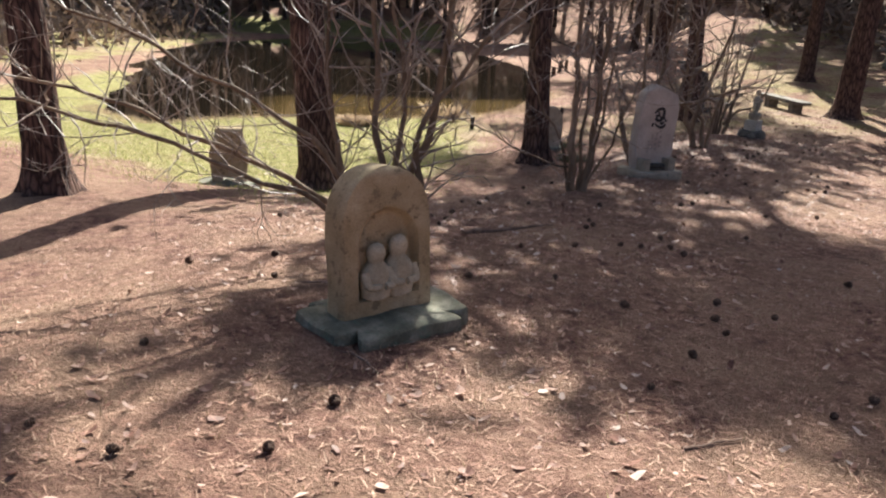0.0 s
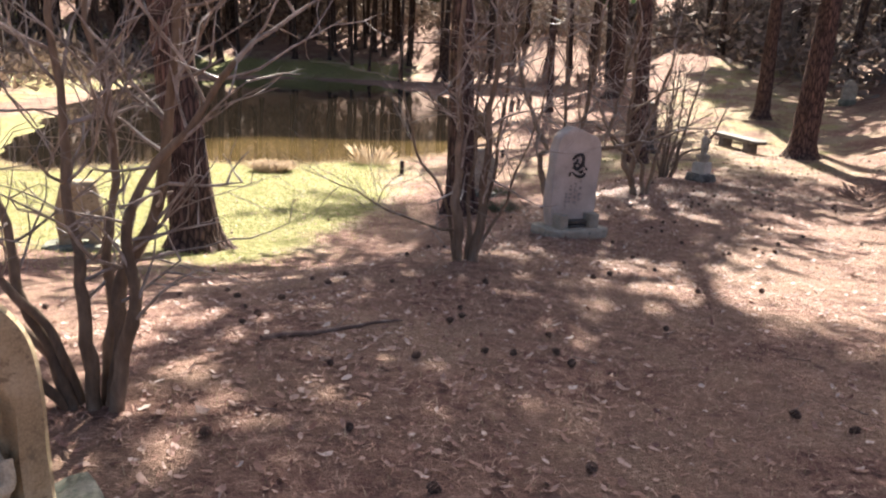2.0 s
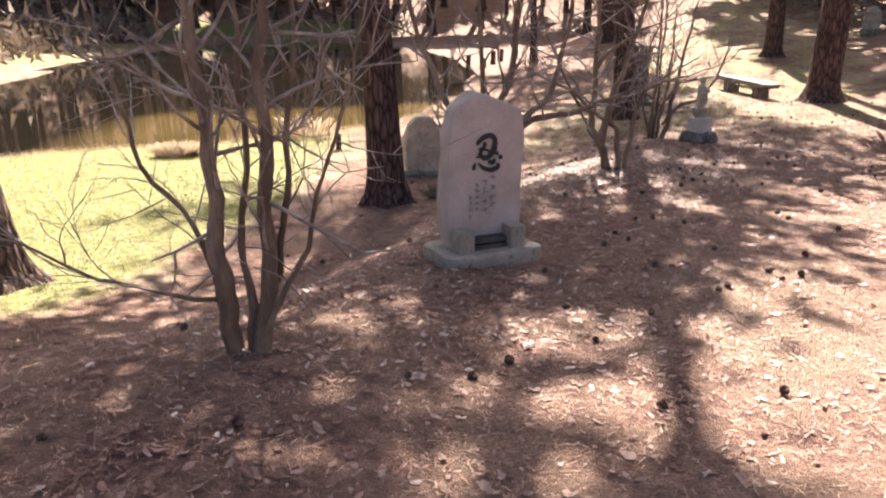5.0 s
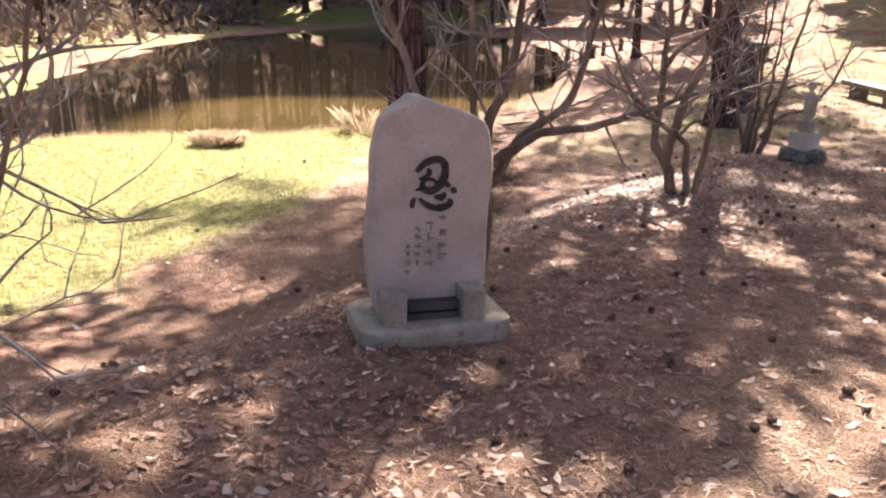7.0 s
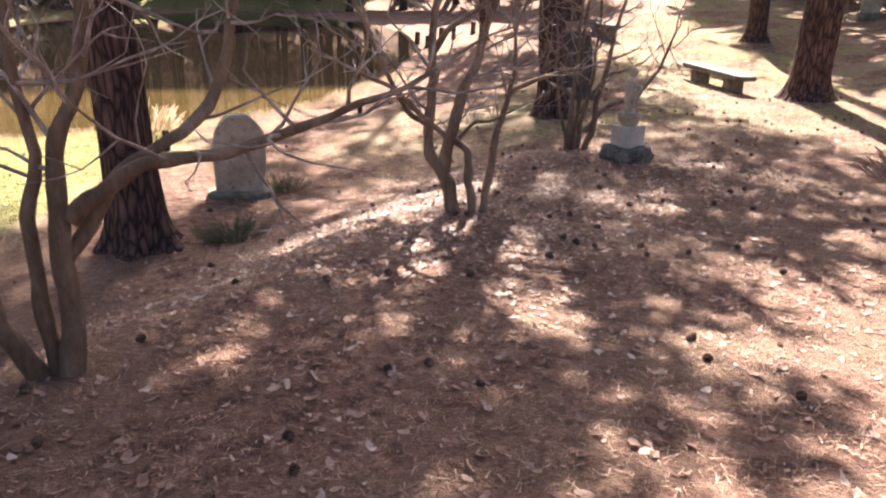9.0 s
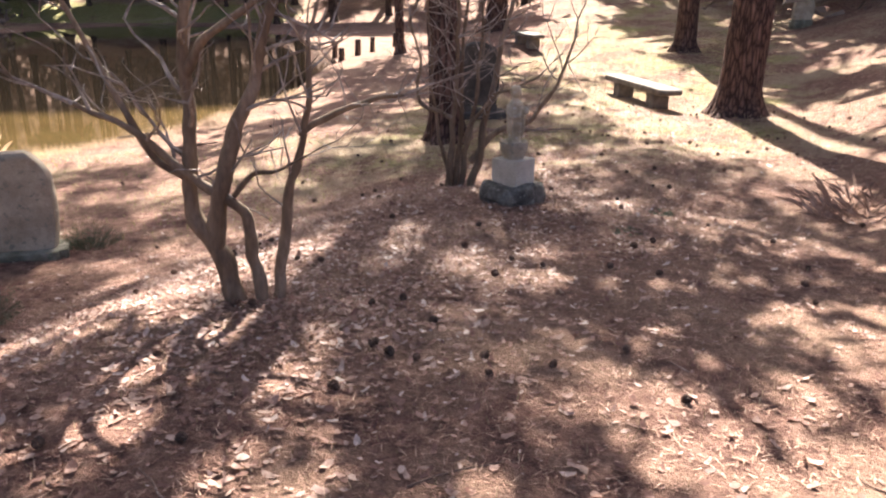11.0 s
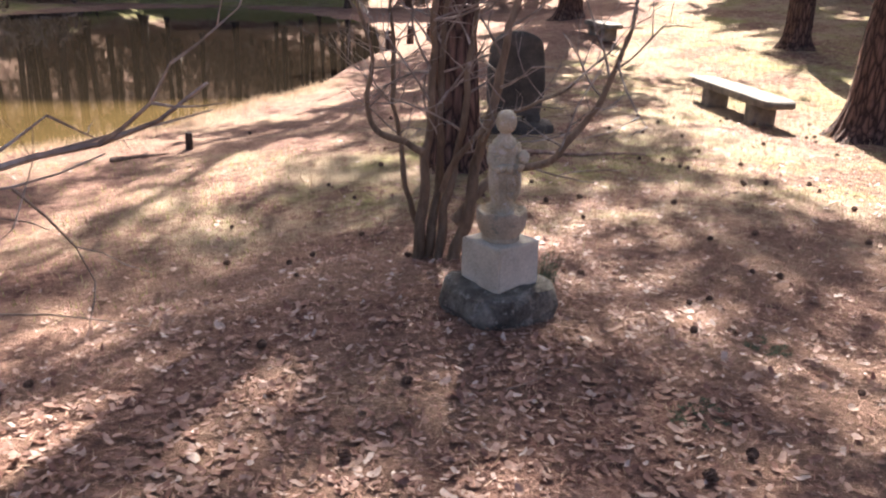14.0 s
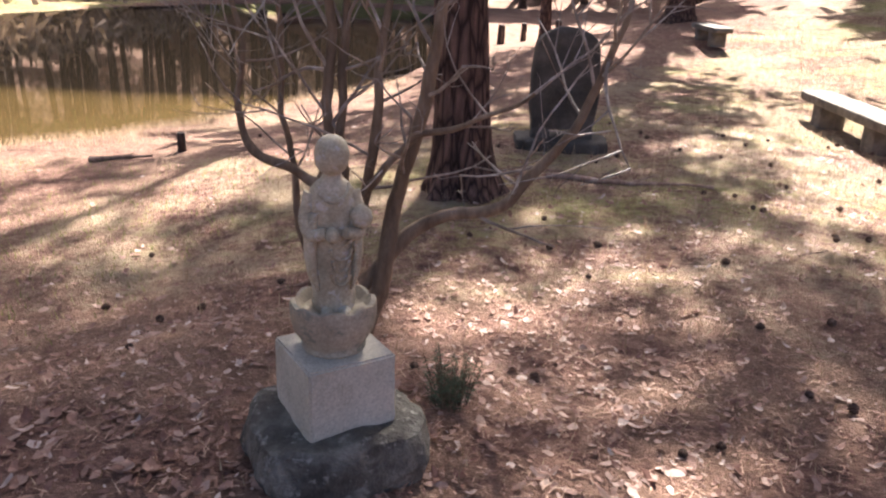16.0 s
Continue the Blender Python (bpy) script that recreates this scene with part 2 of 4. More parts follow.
def loft(rings, bm=None, caps=True):
    """Skins rings of equally many points, bottom first."""
    bm = bm or bmesh.new()
    rows = [[bm.verts.new(p) for p in ring] for ring in rings]
    k = len(rows[0])
    for a, b in zip(rows, rows[1:]):
        for i in range(k):
            bm.faces.new((a[i], a[(i + 1) % k], b[(i + 1) % k], b[i]))
    if caps:
        bm.faces.new(list(reversed(rows[0])))
        bm.faces.new(rows[-1])
    return bm


def ring_round(r, z, k=20, cx=0.0, cy=0.0, ry=None):
    ry = r if ry is None else ry
    return [Vector((cx + r * math.cos(2 * math.pi * i / k), cy + ry * math.sin(2 * math.pi * i / k), z)) for i in range(k)]


def ring_box(hw, hd, z, nf=24, ns=6, cx=0.0, cy=0.0, soft=0.15):
    """A rectangle of half width hw and half depth hd with rounded corners, front (-y) first."""
    out = []
    for (x0, y0), (x1, y1), k in (((-1, -1), (1, -1), nf), ((1, -1), (1, 1), ns), ((1, 1), (-1, 1), nf), ((-1, 1), (-1, -1), ns)):
        for i in range(k):
            u = i / k
            x, y = x0 + (x1 - x0) * u, y0 + (y1 - y0) * u
            f = 1 - soft * (max(0, abs(x) + abs(y) * 1.0 - 1.75) / 0.25) * 0.35
            out.append(Vector((cx + hw * x * f, cy + hd * y * f, z)))
    return out


def tube(bm, pts, r0, r1, k=8, seed=0.0, wob=0.0):
    """A tapered, slightly uneven tube along points."""
    pts = [Vector(p) for p in pts]
    rings = []
    side = None
    for i, p in enumerate(pts):
        d = (pts[min(i + 1, len(pts) - 1)] - pts[max(i - 1, 0)]).normalized()
        if side is None:
            side = d.orthogonal().normalized()
        side = (side - d * side.dot(d)).normalized()
        up = d.cross(side)
        u = i / (len(pts) - 1)
        r = r0 + (r1 - r0) * u
        ring = []
        for j in range(k):
            a = 2 * math.pi * j / k
            q = p + (side * math.cos(a) + up * math.sin(a)) * r
            if wob:
                q = q + (q - p) * wob * noise.noise(q * 9 + Vector((seed, 0, 0)))
            ring.append(q)
        rings.append(ring)
    loft(rings, bm)
    return bm


def curve_points(ctrl, per=6):
    """A smooth line through a few control points."""
    c = [Vector(p) for p in ctrl]
    c = [2 * c[0] - c[1]] + c + [2 * c[-1] - c[-2]]
    out = []
    for i in range(1, len(c) - 2):
        for s in range(per):
            t = s / per
            a, b, d, e = c[i - 1], c[i], c[i + 1], c[i + 2]
            out.append(0.5 * (2 * b + (d - a) * t + (2 * a - 5 * b + 4 * d - e) * t * t + (3 * b - a - 3 * d + e) * t ** 3))
    out.append(c[-2])
    return out


# ---- the lie of the land ----
def step(a, b, v):
    v = np.clip((v - a) / (b - a), 0, 1)
    return v * v * (3 - 2 * v)


WATER = -1.6


SHORE_Y = (16.0, 18.4, 19.4, 20.4, 21.2, 22.4, 24.0, 26.0, 29.0, 33.0, 37.0, 45.0, 53.0, 60.0, 64.0, 67.0)
SHORE_EAST = (-9.0, -6.6, -5.2, -3.4, -0.6, 1.2, 2.0, 2.8, 3.6, 4.2, 4.7, 4.0, 1.8, -2.0, -6.0, -12.0)
SHORE_WEST = (-5.0, -6.6, -8.2, -9.0, -9.4, -9.6, -9.8, -10.1, -10.9, -12.2, -13.2, -14.6, -14.4, -12.6, -10.0, -5.0)


def pond_edge(x, y):
    """Below 0 in the pond, rising about 0.2 a metre away from its shore."""
    wob = 0.03 * np.sin(1.3 * x + 0.4) + 0.03 * np.sin(0.9 * y + 1.0 + 0.7 * x) + 0.012 * np.sin(3.7 * x + 2.9 * y)
    east, west = np.interp(y, SHORE_Y, SHORE_EAST), np.interp(y, SHORE_Y, SHORE_WEST)
    slope_e = np.interp(y + 0.6, SHORE_Y, SHORE_EAST) - np.interp(y - 0.6, SHORE_Y, SHORE_EAST)
    slope_w = np.interp(y + 0.6, SHORE_Y, SHORE_WEST) - np.interp(y - 0.6, SHORE_Y, SHORE_WEST)
    e, w = (x - east) / np.sqrt(1 + (slope_e / 1.2) ** 2), (west - x) / np.sqrt(1 + (slope_w / 1.2) ** 2)
    return 0.2 * np.maximum(np.maximum(e, w), np.maximum(16.5 - y, y - 67)) + wob


def height(x, y):
    """The ground: a ridge path falling gently, a bank down to a lawn beside the pond, hillsides beyond."""
    s, n = 0.448 * x + 0.894 * y, -0.894 * x + 0.448 * y
    r = 0.08 - 0.068 * np.minimum(s, 18.7) + 0.04 * np.exp(-((n - 2.2) / 1.0) ** 2) * (1 - step(13, 17, s))
    r = r + 0.05 * np.exp(-((s - 16.4) / 1.8) ** 2) + 0.11 * np.exp(-((x - 6.7) ** 2 + (y - 16.7) ** 2) / 0.9) + 0.07 * step(27, 34, s) * np.minimum(s - 27, 70) + 0.07 * np.clip(s - 37, 0, 70)
    r = r + 0.05 * np.exp(-((s - 10.5) / 1.2) ** 2) * np.exp(-(n / 1.6) ** 2)
    bank = np.minimum(np.maximum(0, -n - 1.5), 40)
    r = r + 0.3 * bank * step(14, 20, s) + 0.1 * np.maximum(0, bank - 1) * (1 - step(14, 20, s))
    berm = step(1.5, 2.5, -n + 0.25 * np.sin(0.9 * s)) * step(7, 11, s) * (1 - step(17, 20, s))
    r = r + (0.34 + 0.06 * np.sin(2.3 * s)) * berm - 0.07 * np.exp(-((n + 1.0) / 0.6) ** 2) * step(7, 11, s) * (1 - step(17, 20, s))
    lawn = -1.42 + 0.8 * (1 - step(5, 11, s)) - 0.09 * step(14, 18, s) + 0.27 * np.clip(y - 68.5, 0, 90) + 0.2 * np.clip(-17.5 - x, 0, 70) * step(22, 32, y)
    k = step(2.3, 4.4 + 2.0 * (1 - step(5, 11, s)), n) * (1 - step(24, 34, s) * (1 - step(6, 14, n))) * (1 - step(17.5, 22, s) * (1 - step(4, 9, n)))
    z = r * (1 - k) + lawn * k
    z = z + 0.018 * np.sin(1.7 * x + 0.6 * y) * np.sin(1.1 * y - 0.8 * x) + 0.008 * np.sin(5.1 * x + 2.0 * y) * np.sin(4.3 * y - 3.1 * x)
    z = z - 0.17 * np.exp(-((x + 3.4) ** 2 + (y - 11.6) ** 2) / 1.8)
    p = pond_edge(x, y)
    return np.where(p < 0.12, np.minimum(z, WATER - 0.02 + (p * 1.3)) * step(0.12, -0.03, p) + z * (1 - step(0.12, -0.03, p)), z)


def hz(x, y):
    return float(height(np.float64(x), np.float64(y)))


def grass_share(x, y):
    s, n = 0.448 * x + 0.894 * y, -0.894 * x + 0.448 * y
    g = 0.78 * step(4.6, 6.4, n - 0.12 * (s - 10)) * step(5.5, 10.5, s) * step(34, 28, y) * step(-16, -11, x) * (0.3 + 0.7 * step(2.2, -0.4, x))
    g = np.maximum(g, 0.85 * np.exp(-((y - 70) / 4.5) ** 2) * step(5, -1, x))
    g = np.maximum(g, 0.6 * step(-13, -15.5, x) * step(26, 32, y) * step(70, 60, y))
    g = np.maximum(g, 0.5 * step(18.5, 22, s + 0.5 * n) * step(60, 45, s) * step(6, 2.5, np.abs(n - 1.8)))
    return np.maximum(g, 0.33 * step(22, 27, s) * step(-1, -2.5, n))



def build_ground():
    xs = np.concatenate([-np.geomspace(600, 8.2, 34), np.arange(-8, 15, 0.11), np.geomspace(15.2, 600, 40)])
    ys = np.concatenate([-np.geomspace(600, 3.2, 24), np.arange(-3, 27, 0.11), np.geomspace(27.2, 900, 70)])
    X, Y = np.meshgrid(xs, ys)
    Z = height(X, Y)
    rr = np.random.RandomState(4)
    near = (np.abs(X - 3.5) < 11.4) & (np.abs(Y - 12) < 14.9)
    Z = Z + near * rr.normal(0, 0.0045, Z.shape)
    nx, ny = len(xs), len(ys)
    verts = np.stack([X.ravel(), Y.ravel(), Z.ravel()], 1)
    i = np.arange(nx * ny).reshape(ny, nx)
    faces = np.stack([i[:-1, :-1].ravel(), i[:-1, 1:].ravel(), i[1:, 1:].ravel(), i[1:, :-1].ravel()], 1)
    me = bpy.data.meshes.new("ground")
    me.from_pydata(verts.tolist(), [], faces.tolist())
    at = me.attributes.new("grass", "FLOAT", "POINT")
    at.data.foreach_set("value", grass_share(X, Y).ravel().astype(np.float32))
    ob = mesh_part("ground", me, M_GROUND, None, "", 0)
    me.shade_smooth()
    return tagged(ob, "brown pine-needle forest floor with patches of sunlit grass", "ground", "", "structure")


build_ground()


def build_pond():
    xs, ys = np.linspace(-17, 7, 90), np.linspace(17, 67, 150)
    X, Y = np.meshgrid(xs, ys)
    i = np.arange(X.size).reshape(X.shape)
    faces = np.stack([i[:-1, :-1].ravel(), i[:-1, 1:].ravel(), i[1:, 1:].ravel(), i[1:, :-1].ravel()], 1)
    me = bpy.data.meshes.new("pond_water")
    me.from_pydata(np.stack([X.ravel(), Y.ravel(), np.full(X.size, WATER)], 1).tolist(), [], faces.tolist())
    at = me.attributes.new("depth", "FLOAT", "POINT")
    # Not measured depth: darkens far and west water where mirrored trees look dark.
    deep_mirrored = np.clip(0.5 * step(24.6, 28.5, Y - 0.25 * np.maximum(0, X)) + 0.35 * step(-3.5, -6.5, X), 0, 1)
    at.data.foreach_set("value", deep_mirrored.ravel().astype(np.float32))
    return tagged(mesh_part("pond_water", me, M_WATER, None, "", 0), "still muddy brown pond reflecting dark trees", "pond", "", "structure")


build_pond()


# ---- trees ----
def needle_cloud(rng, centre, radius, flat, count, size, verts, faces):
    """Adds small needle fans round a point to a joined mesh."""
    for _ in range(count):
        d = Vector((rng.gauss(0, 1), rng.gauss(0, 1), rng.gauss(0, 1)))
        p = centre + Vector((d.x * radius, d.y * radius, d.z * radius * flat)) * 0.5
        a = Vector((rng.gauss(0, 1), rng.gauss(0, 1), rng.gauss(0.3, 0.7))).normalized()
        b = a.cross(Vector((rng.gauss(0, 1), rng.gauss(0, 1), rng.gauss(0, 1)))).normalized()
        s = size * rng.uniform(0.6, 1.4)
        k = len(verts)
        verts += [p - b * s * 0.25, p + b * s * 0.25, p + a * s + b * s * 0.12, p + a * s - b * s * 0.12]
        faces.append((k, k + 1, k + 2, k + 3))


def pine(x, y, r, tall, lean=(0.0, 0.0), crown=(8.0, 3.0), seed=1, clumps=60, near=True, label="", side=0.0, shade_boughs=()):
    rng = random.Random(seed)
    t = thing("pine_tree", pose(x, y, hz(x, y) - 0.08), label or "tall pine with dark fissured reddish-brown bark", "tree", "pines by the pond")
    k = 72 if near else 14
    levels = [0, 0.06, 0.12, 0.2, 0.3, 0.42, 0.56, 0.72, 0.9, 1.1, 1.35] + [1.35 + 0.22 * i for i in range(1, 12)] if near else [0, 0.15, 0.4, 1.0, 2.2]
    levels += [4.5, 6, 8, tall * 0.75, tall]
    rings = []
    for z in levels:
        f = (1 + 0.75 * math.exp(-z / 0.2)) * (1 - 0.72 * (z / tall)) * r
        ring = []
        for j in range(k):
            a = 2 * math.pi * j / k
            root = 1 + 0.22 * math.exp(-z / 0.25) * math.cos(5 * a + seed) + 0.04 * math.cos(2 * a + z)
            fis = 0.0
            if near and z < 4.6:
                v = noise.noise(Vector((math.cos(a) * 6.5, math.sin(a) * 6.5, z * 1.7 + seed * 7)))
                v2 = noise.noise(Vector((math.cos(a) * 15, math.sin(a) * 15, z * 4 + seed)))
                fis = -0.1 * max(0, 0.28 - abs(v)) / 0.28 - 0.03 * v2
            q = f * (root + fis)
            ring.append(Vector((q * math.cos(a) + lean[0] * z, q * math.sin(a) + lean[1] * z, z)))
        rings.append(ring)
    part("trunk", loft(rings), M_PINE if near else M_FARBARK, t, "", 60)
    verts, faces = [], []
    lo, rad = crown
    limbs = bmesh.new()
    for c in range(clumps):
        u = rng.random()
        z = lo + (tall - lo) * u ** 0.85
        a = rng.uniform(0, 2 * math.pi)
        d = rad * (1.05 - 0.75 * u) * rng.uniform(0.35, 1.0)
        hub = Vector((lean[0] * z, lean[1] * z, z - 0.4))
        tip = Vector((side + lean[0] * z + d * math.cos(a), lean[1] * z + d * math.sin(a), z + rng.uniform(-0.3, 0.5)))
        mid = (hub + tip) / 2 + Vector((0, 0, 0.15))
        if c % 2 == 0 and near:
            tube(limbs, [hub, mid, tip], 0.05, 0.012, 5)
        needle_cloud(rng, tip, 0.75, 0.45, 46 if near else 26, 0.3 if near else 0.75, verts, faces)
        needle_cloud(rng, mid, 0.6, 0.4, 12, 0.3, verts, faces)
    # Boughs added overhead, out of view, only where their shadow is wanted.
    for bx, by, bz, spread in shade_boughs:
        count = max(4, int(8.5 * spread * spread))
        end = Vector((bx - x, by - y, bz - hz(x, y)))
        hub = Vector((lean[0] * (end.z - 1.4), lean[1] * (end.z - 1.4), end.z - 1.4))
        tube(limbs, curve_points([hub, hub.lerp(end, 0.5) + Vector((0, 0, 0.3)), end], 5), 0.06, 0.015, 6)
        for c in range(count):
            tip = end + Vector((rng.gauss(0, 0.5) * spread, rng.gauss(0, 0.5) * spread, rng.gauss(0, 0.3)))
            if c < 3:
                tube(limbs, [hub.lerp(end, 0.7) + Vector((0, 0, 0.2)), tip], 0.025, 0.008, 5)
            needle_cloud(rng, tip, 0.7, 0.4, 34, 0.27, verts, faces)
    if near:
        for c in range(5):
            z, a = rng.uniform(2.2, 6.5), rng.uniform(0, 6.28)
            e = Vector((math.cos(a), math.sin(a), rng.uniform(-0.1, 0.3)))
            b = Vector((lean[0] * z, lean[1] * z, z))
            tube(limbs, [b, b + e * 0.5, b + e * rng.uniform(0.8, 1.6) + Vector((0, 0, -0.15))], 0.03, 0.008, 5)
        tagged(part("limbs", limbs, M_PINE, t), kind="stuff")
    else:
        limbs.free()
    me = bpy.data.meshes.new("crown")
    me.from_pydata(verts, [], faces)
    mesh_part("crown", me, M_NEEDLE, t, "dark green needle crown", 0)
    return t


# Ground to be shaded: (x, y, breadth), leaving sunny gaps over the path and the lawn. Unseen boughs are added to cast
# it.
SHADED = (
    (2.2, 3.2, 1.0), (3.3, 3.2, 1.2), (0.9, 4.2, 0.9), (1.6, 3.4, 0.7), (2.0, 4.2, 1.2), (3.3, 4.6, 1.2), (0.8, 5.5, 1.4), (2.4, 5.4, 1.1), (1.5, 6.7, 1.3), (3.7, 6.0, 0.8), (2.2, 6.4, 0.7), (2.0, 7.7, 0.5), (2.9, 5.7, 0.6),
    (0.2, 7.2, 1.3), (-0.7, 8.6, 1.4), (0.8, 8.8, 1.4), (3.4, 8.9, 0.8), (-1.2, 10.0, 1.2), (0.4, 10.4, 1.2), (1.9, 10.6, 1.2), (3.4, 10.5, 1.2),
    (1.7, 12.0, 1.2), (3.1, 12.0, 1.3), (4.9, 10.4, 0.9), (3.8, 13.0, 0.9), (1.5, 13.4, 1.3), (0.4, 14.6, 1.2), (2.2, 15.2, 1.2), (3.2, 14.8, 0.8),
    (7.0, 14.9, 0.8), (6.6, 13.6, 0.7), (6.9, 15.7, 0.9), (5.9, 16.4, 1.1), (4.6, 16.3, 0.9), (5.2, 18.0, 1.2), (6.1, 19.2, 1.1), (4.4, 19.3, 0.9), (7.4, 17.0, 0.9),
    (8.7, 16.4, 0.7), (8.1, 20.3, 1.2), (6.8, 20.6, 1.1), (8.7, 14.8, 1.2), (9.4, 17.0, 0.9), (5.9, 22.4, 1.3), (7.5, 22.4, 1.2), (3.2, 21.3, 0.7), (1.5, 20.2, 0.7), (2.6, 18.2, 0.8), (4.0, 17.6, 0.7), (2.8, 13.4, 0.7), (7.9, 23.6, 0.9), (8.5, 26.0, 0.9), (7.0, 29.5, 1.2), (-1.6, 2.2, 0.5), (5.6, 12.8, 0.5), (5.5, 11.0, 0.5), (7.1, 14.1, 0.5), (8.6, 21.6, 0.8), (9.0, 24.4, 0.7), (9.6, 27.0, 0.9), (11.0, 26.6, 0.8),
    (4.4, 23.4, 1.1), (5.6, 25.4, 1.5), (7.3, 26.5, 1.5), (8.2, 24.6, 0.8), (6.0, 28.8, 1.6), (5.3, 31.2, 1.5), (8.2, 29.0, 1.0),
    (2.2, 9.5, 0.7), (3.3, 9.8, 0.7), (4.3, 10.9, 0.9), (2.9, 8.4, 0.7), (8.3, 12.2, 0.9), (8.3, 17.9, 1.0), (9.1, 18.9, 0.8), (7.7, 9.0, 1.2), (9.4, 10.5, 1.4), (6.3, 6.4, 1.3),
)
PINES = (
    (-4.05, 8.0, 0.21, 14, (-0.035, 0.01), (8.5, 1.8), 3, 16, "pine leaning slightly, with dark shaded bark, in sunlit grass", 0.0),
    (-1.8, 11.95, 0.3, 16, (-0.075, 0.0), (9.0, 2.0), 5, 18, "large pine with deeply fissured bark at the lawn's edge", -0.8),
    (1.92, 15.0, 0.24, 13, (-0.03, 0.0), (10.0, 1.2), 8, 3, "pine with fissured bark beside a pale stone tablet", 0.0),
    (6.58, 20.5, 0.215, 17, (-0.05, 0.0), (13.5, 1.4), 11, 10, "pine with furrowed bark behind a bare shrub", 0.0),
    (11.55, 22.3, 0.33, 19, (0.045, 0.0), (7.0, 3.6), 13, 56, "thick pine with furrowed bark near a stone bench", 0.8),
    (13.95, 30.3, 0.26, 19, (0.0, 0.0), (9.0, 2.6), 17, 18, "dark pine trunk at the foot of the hillside", 3.0),
    (6.65, 33.6, 0.13, 17.8, (-0.02, 0.0), (15.5, 1.2), 19, 6, "slender pine standing in a bright clearing", 0.0),
    (10.0, 36.5, 0.33, 21, (0.0, 0.0), (19.0, 1.4), 23, 6, "thick pine trunk beyond the stone benches", 0.0),
)


def build_pines():
    rng = random.Random(31)
    shade_boughs = [[] for _ in PINES]
    # For each patch, an added bough on the pine nearest its sun ray.
    for gx, gy, spread in SHADED:
        best = None
        for h in range(6, 18):
            up = h - hz(gx, gy)
            away = up / math.tan(radians(SUN_HEIGHT))
            bx, by = gx + away * math.sin(radians(SUN_TURN)), gy + away * math.cos(radians(SUN_TURN))
            for k, p in enumerate(PINES):
                if p[3] > h and 1 < k:
                    d = math.hypot(bx - p[0] - p[4][0] * h, by - p[1]) + 0.1 * rng.random()
                    if best is None or d < best[0]:
                        best = (d, k, (bx, by, h, spread))
        shade_boughs[best[1]].append(best[2])
    for (x, y, r, tall, lean, crown, seed, clumps, label, side), extra in zip(PINES, shade_boughs):
        pine(x, y, r, tall, lean, crown, seed, clumps, True, label, side, extra)


build_pines()


def far_trees():
    rng = random.Random(77)
    spots = []
    for _ in range(900):
        x, y = rng.uniform(-48, 52), rng.uniform(22, 100)
        s, n = 0.448 * x + 0.894 * y, -0.894 * x + 0.448 * y
        wet = float(pond_edge(np.float64(x), np.float64(y))) < 0.5
        clearing = -3 < x < 20 and y < 64
        lawn = -16 < x < 16 and y < 42
        if wet or clearing or lawn or any((x - a) ** 2 + (y - b) ** 2 < 9 for a, b in spots):
            continue
        spots.append((x, y))
        if len(spots) == 110:
            break
    # Added rows: the first darkens the pond's reflection, the others shade the far bank.
    spots += [(-15 + 2.3 * i + rng.uniform(-0.7, 0.7), rng.uniform(73, 82)) for i in range(15)]
    spots += [(rng.uniform(-34, -18), rng.uniform(32, 78)) for _ in range(34)]
    spots += [(rng.uniform(-28, 1), rng.uniform(70, 92)) for _ in range(26)]
    for k, (x, y) in enumerate(spots):
        pine(x, y, rng.uniform(0.12, 0.3), rng.uniform(15, 21), (rng.uniform(-0.06, 0.06), 0), (rng.uniform(6.5, 9.5), 3.2), 200 + k, 58, False,
             "distant dark pine in the woods round the pond")


far_trees()
# Added for the shade streaks their crowns throw across the hillside.
for k, (x, y) in enumerate(((20.0, 38.0), (22.5, 43.0), (23.5, 36.0), (19.0, 48.0), (26.0, 44.0), (12.5, 52.0), (20.0, 53.0))):
    pine(x, y, 0.2 + 0.02 * (k % 3), 19, (0.02 * (k % 3 - 1), 0), (6.0, 3.0), 400 + k, 34, False, "dark pine added on the hillside for its cast shade")


# ---- bare shrubs ----
def twigs(bm, rng, p, d, length, r, depth):
    """Crooked side branches, forking into finer ones."""
    pts = [p]
    n = max(3, int(length / 0.09))
    for i in range(n):
        d = (d + Vector((rng.gauss(0, 0.16), rng.gauss(0, 0.16), rng.gauss(0.05, 0.14)))).normalized()
        p = p + d * length / n
        pts.append(p)
        if depth > 0 and i > 0 and rng.random() < 0.62:
            side = (d + 0.95 * Vector((rng.gauss(0, 1), rng.gauss(0, 1), rng.gauss(0.15, 0.7))).normalized()).normalized()
            twigs(bm, rng, p, side, length * rng.uniform(0.35, 0.62), r * 0.6, depth - 1)
    tube(bm, pts, r, r * 0.35, 5 if r > 0.006 else 4)


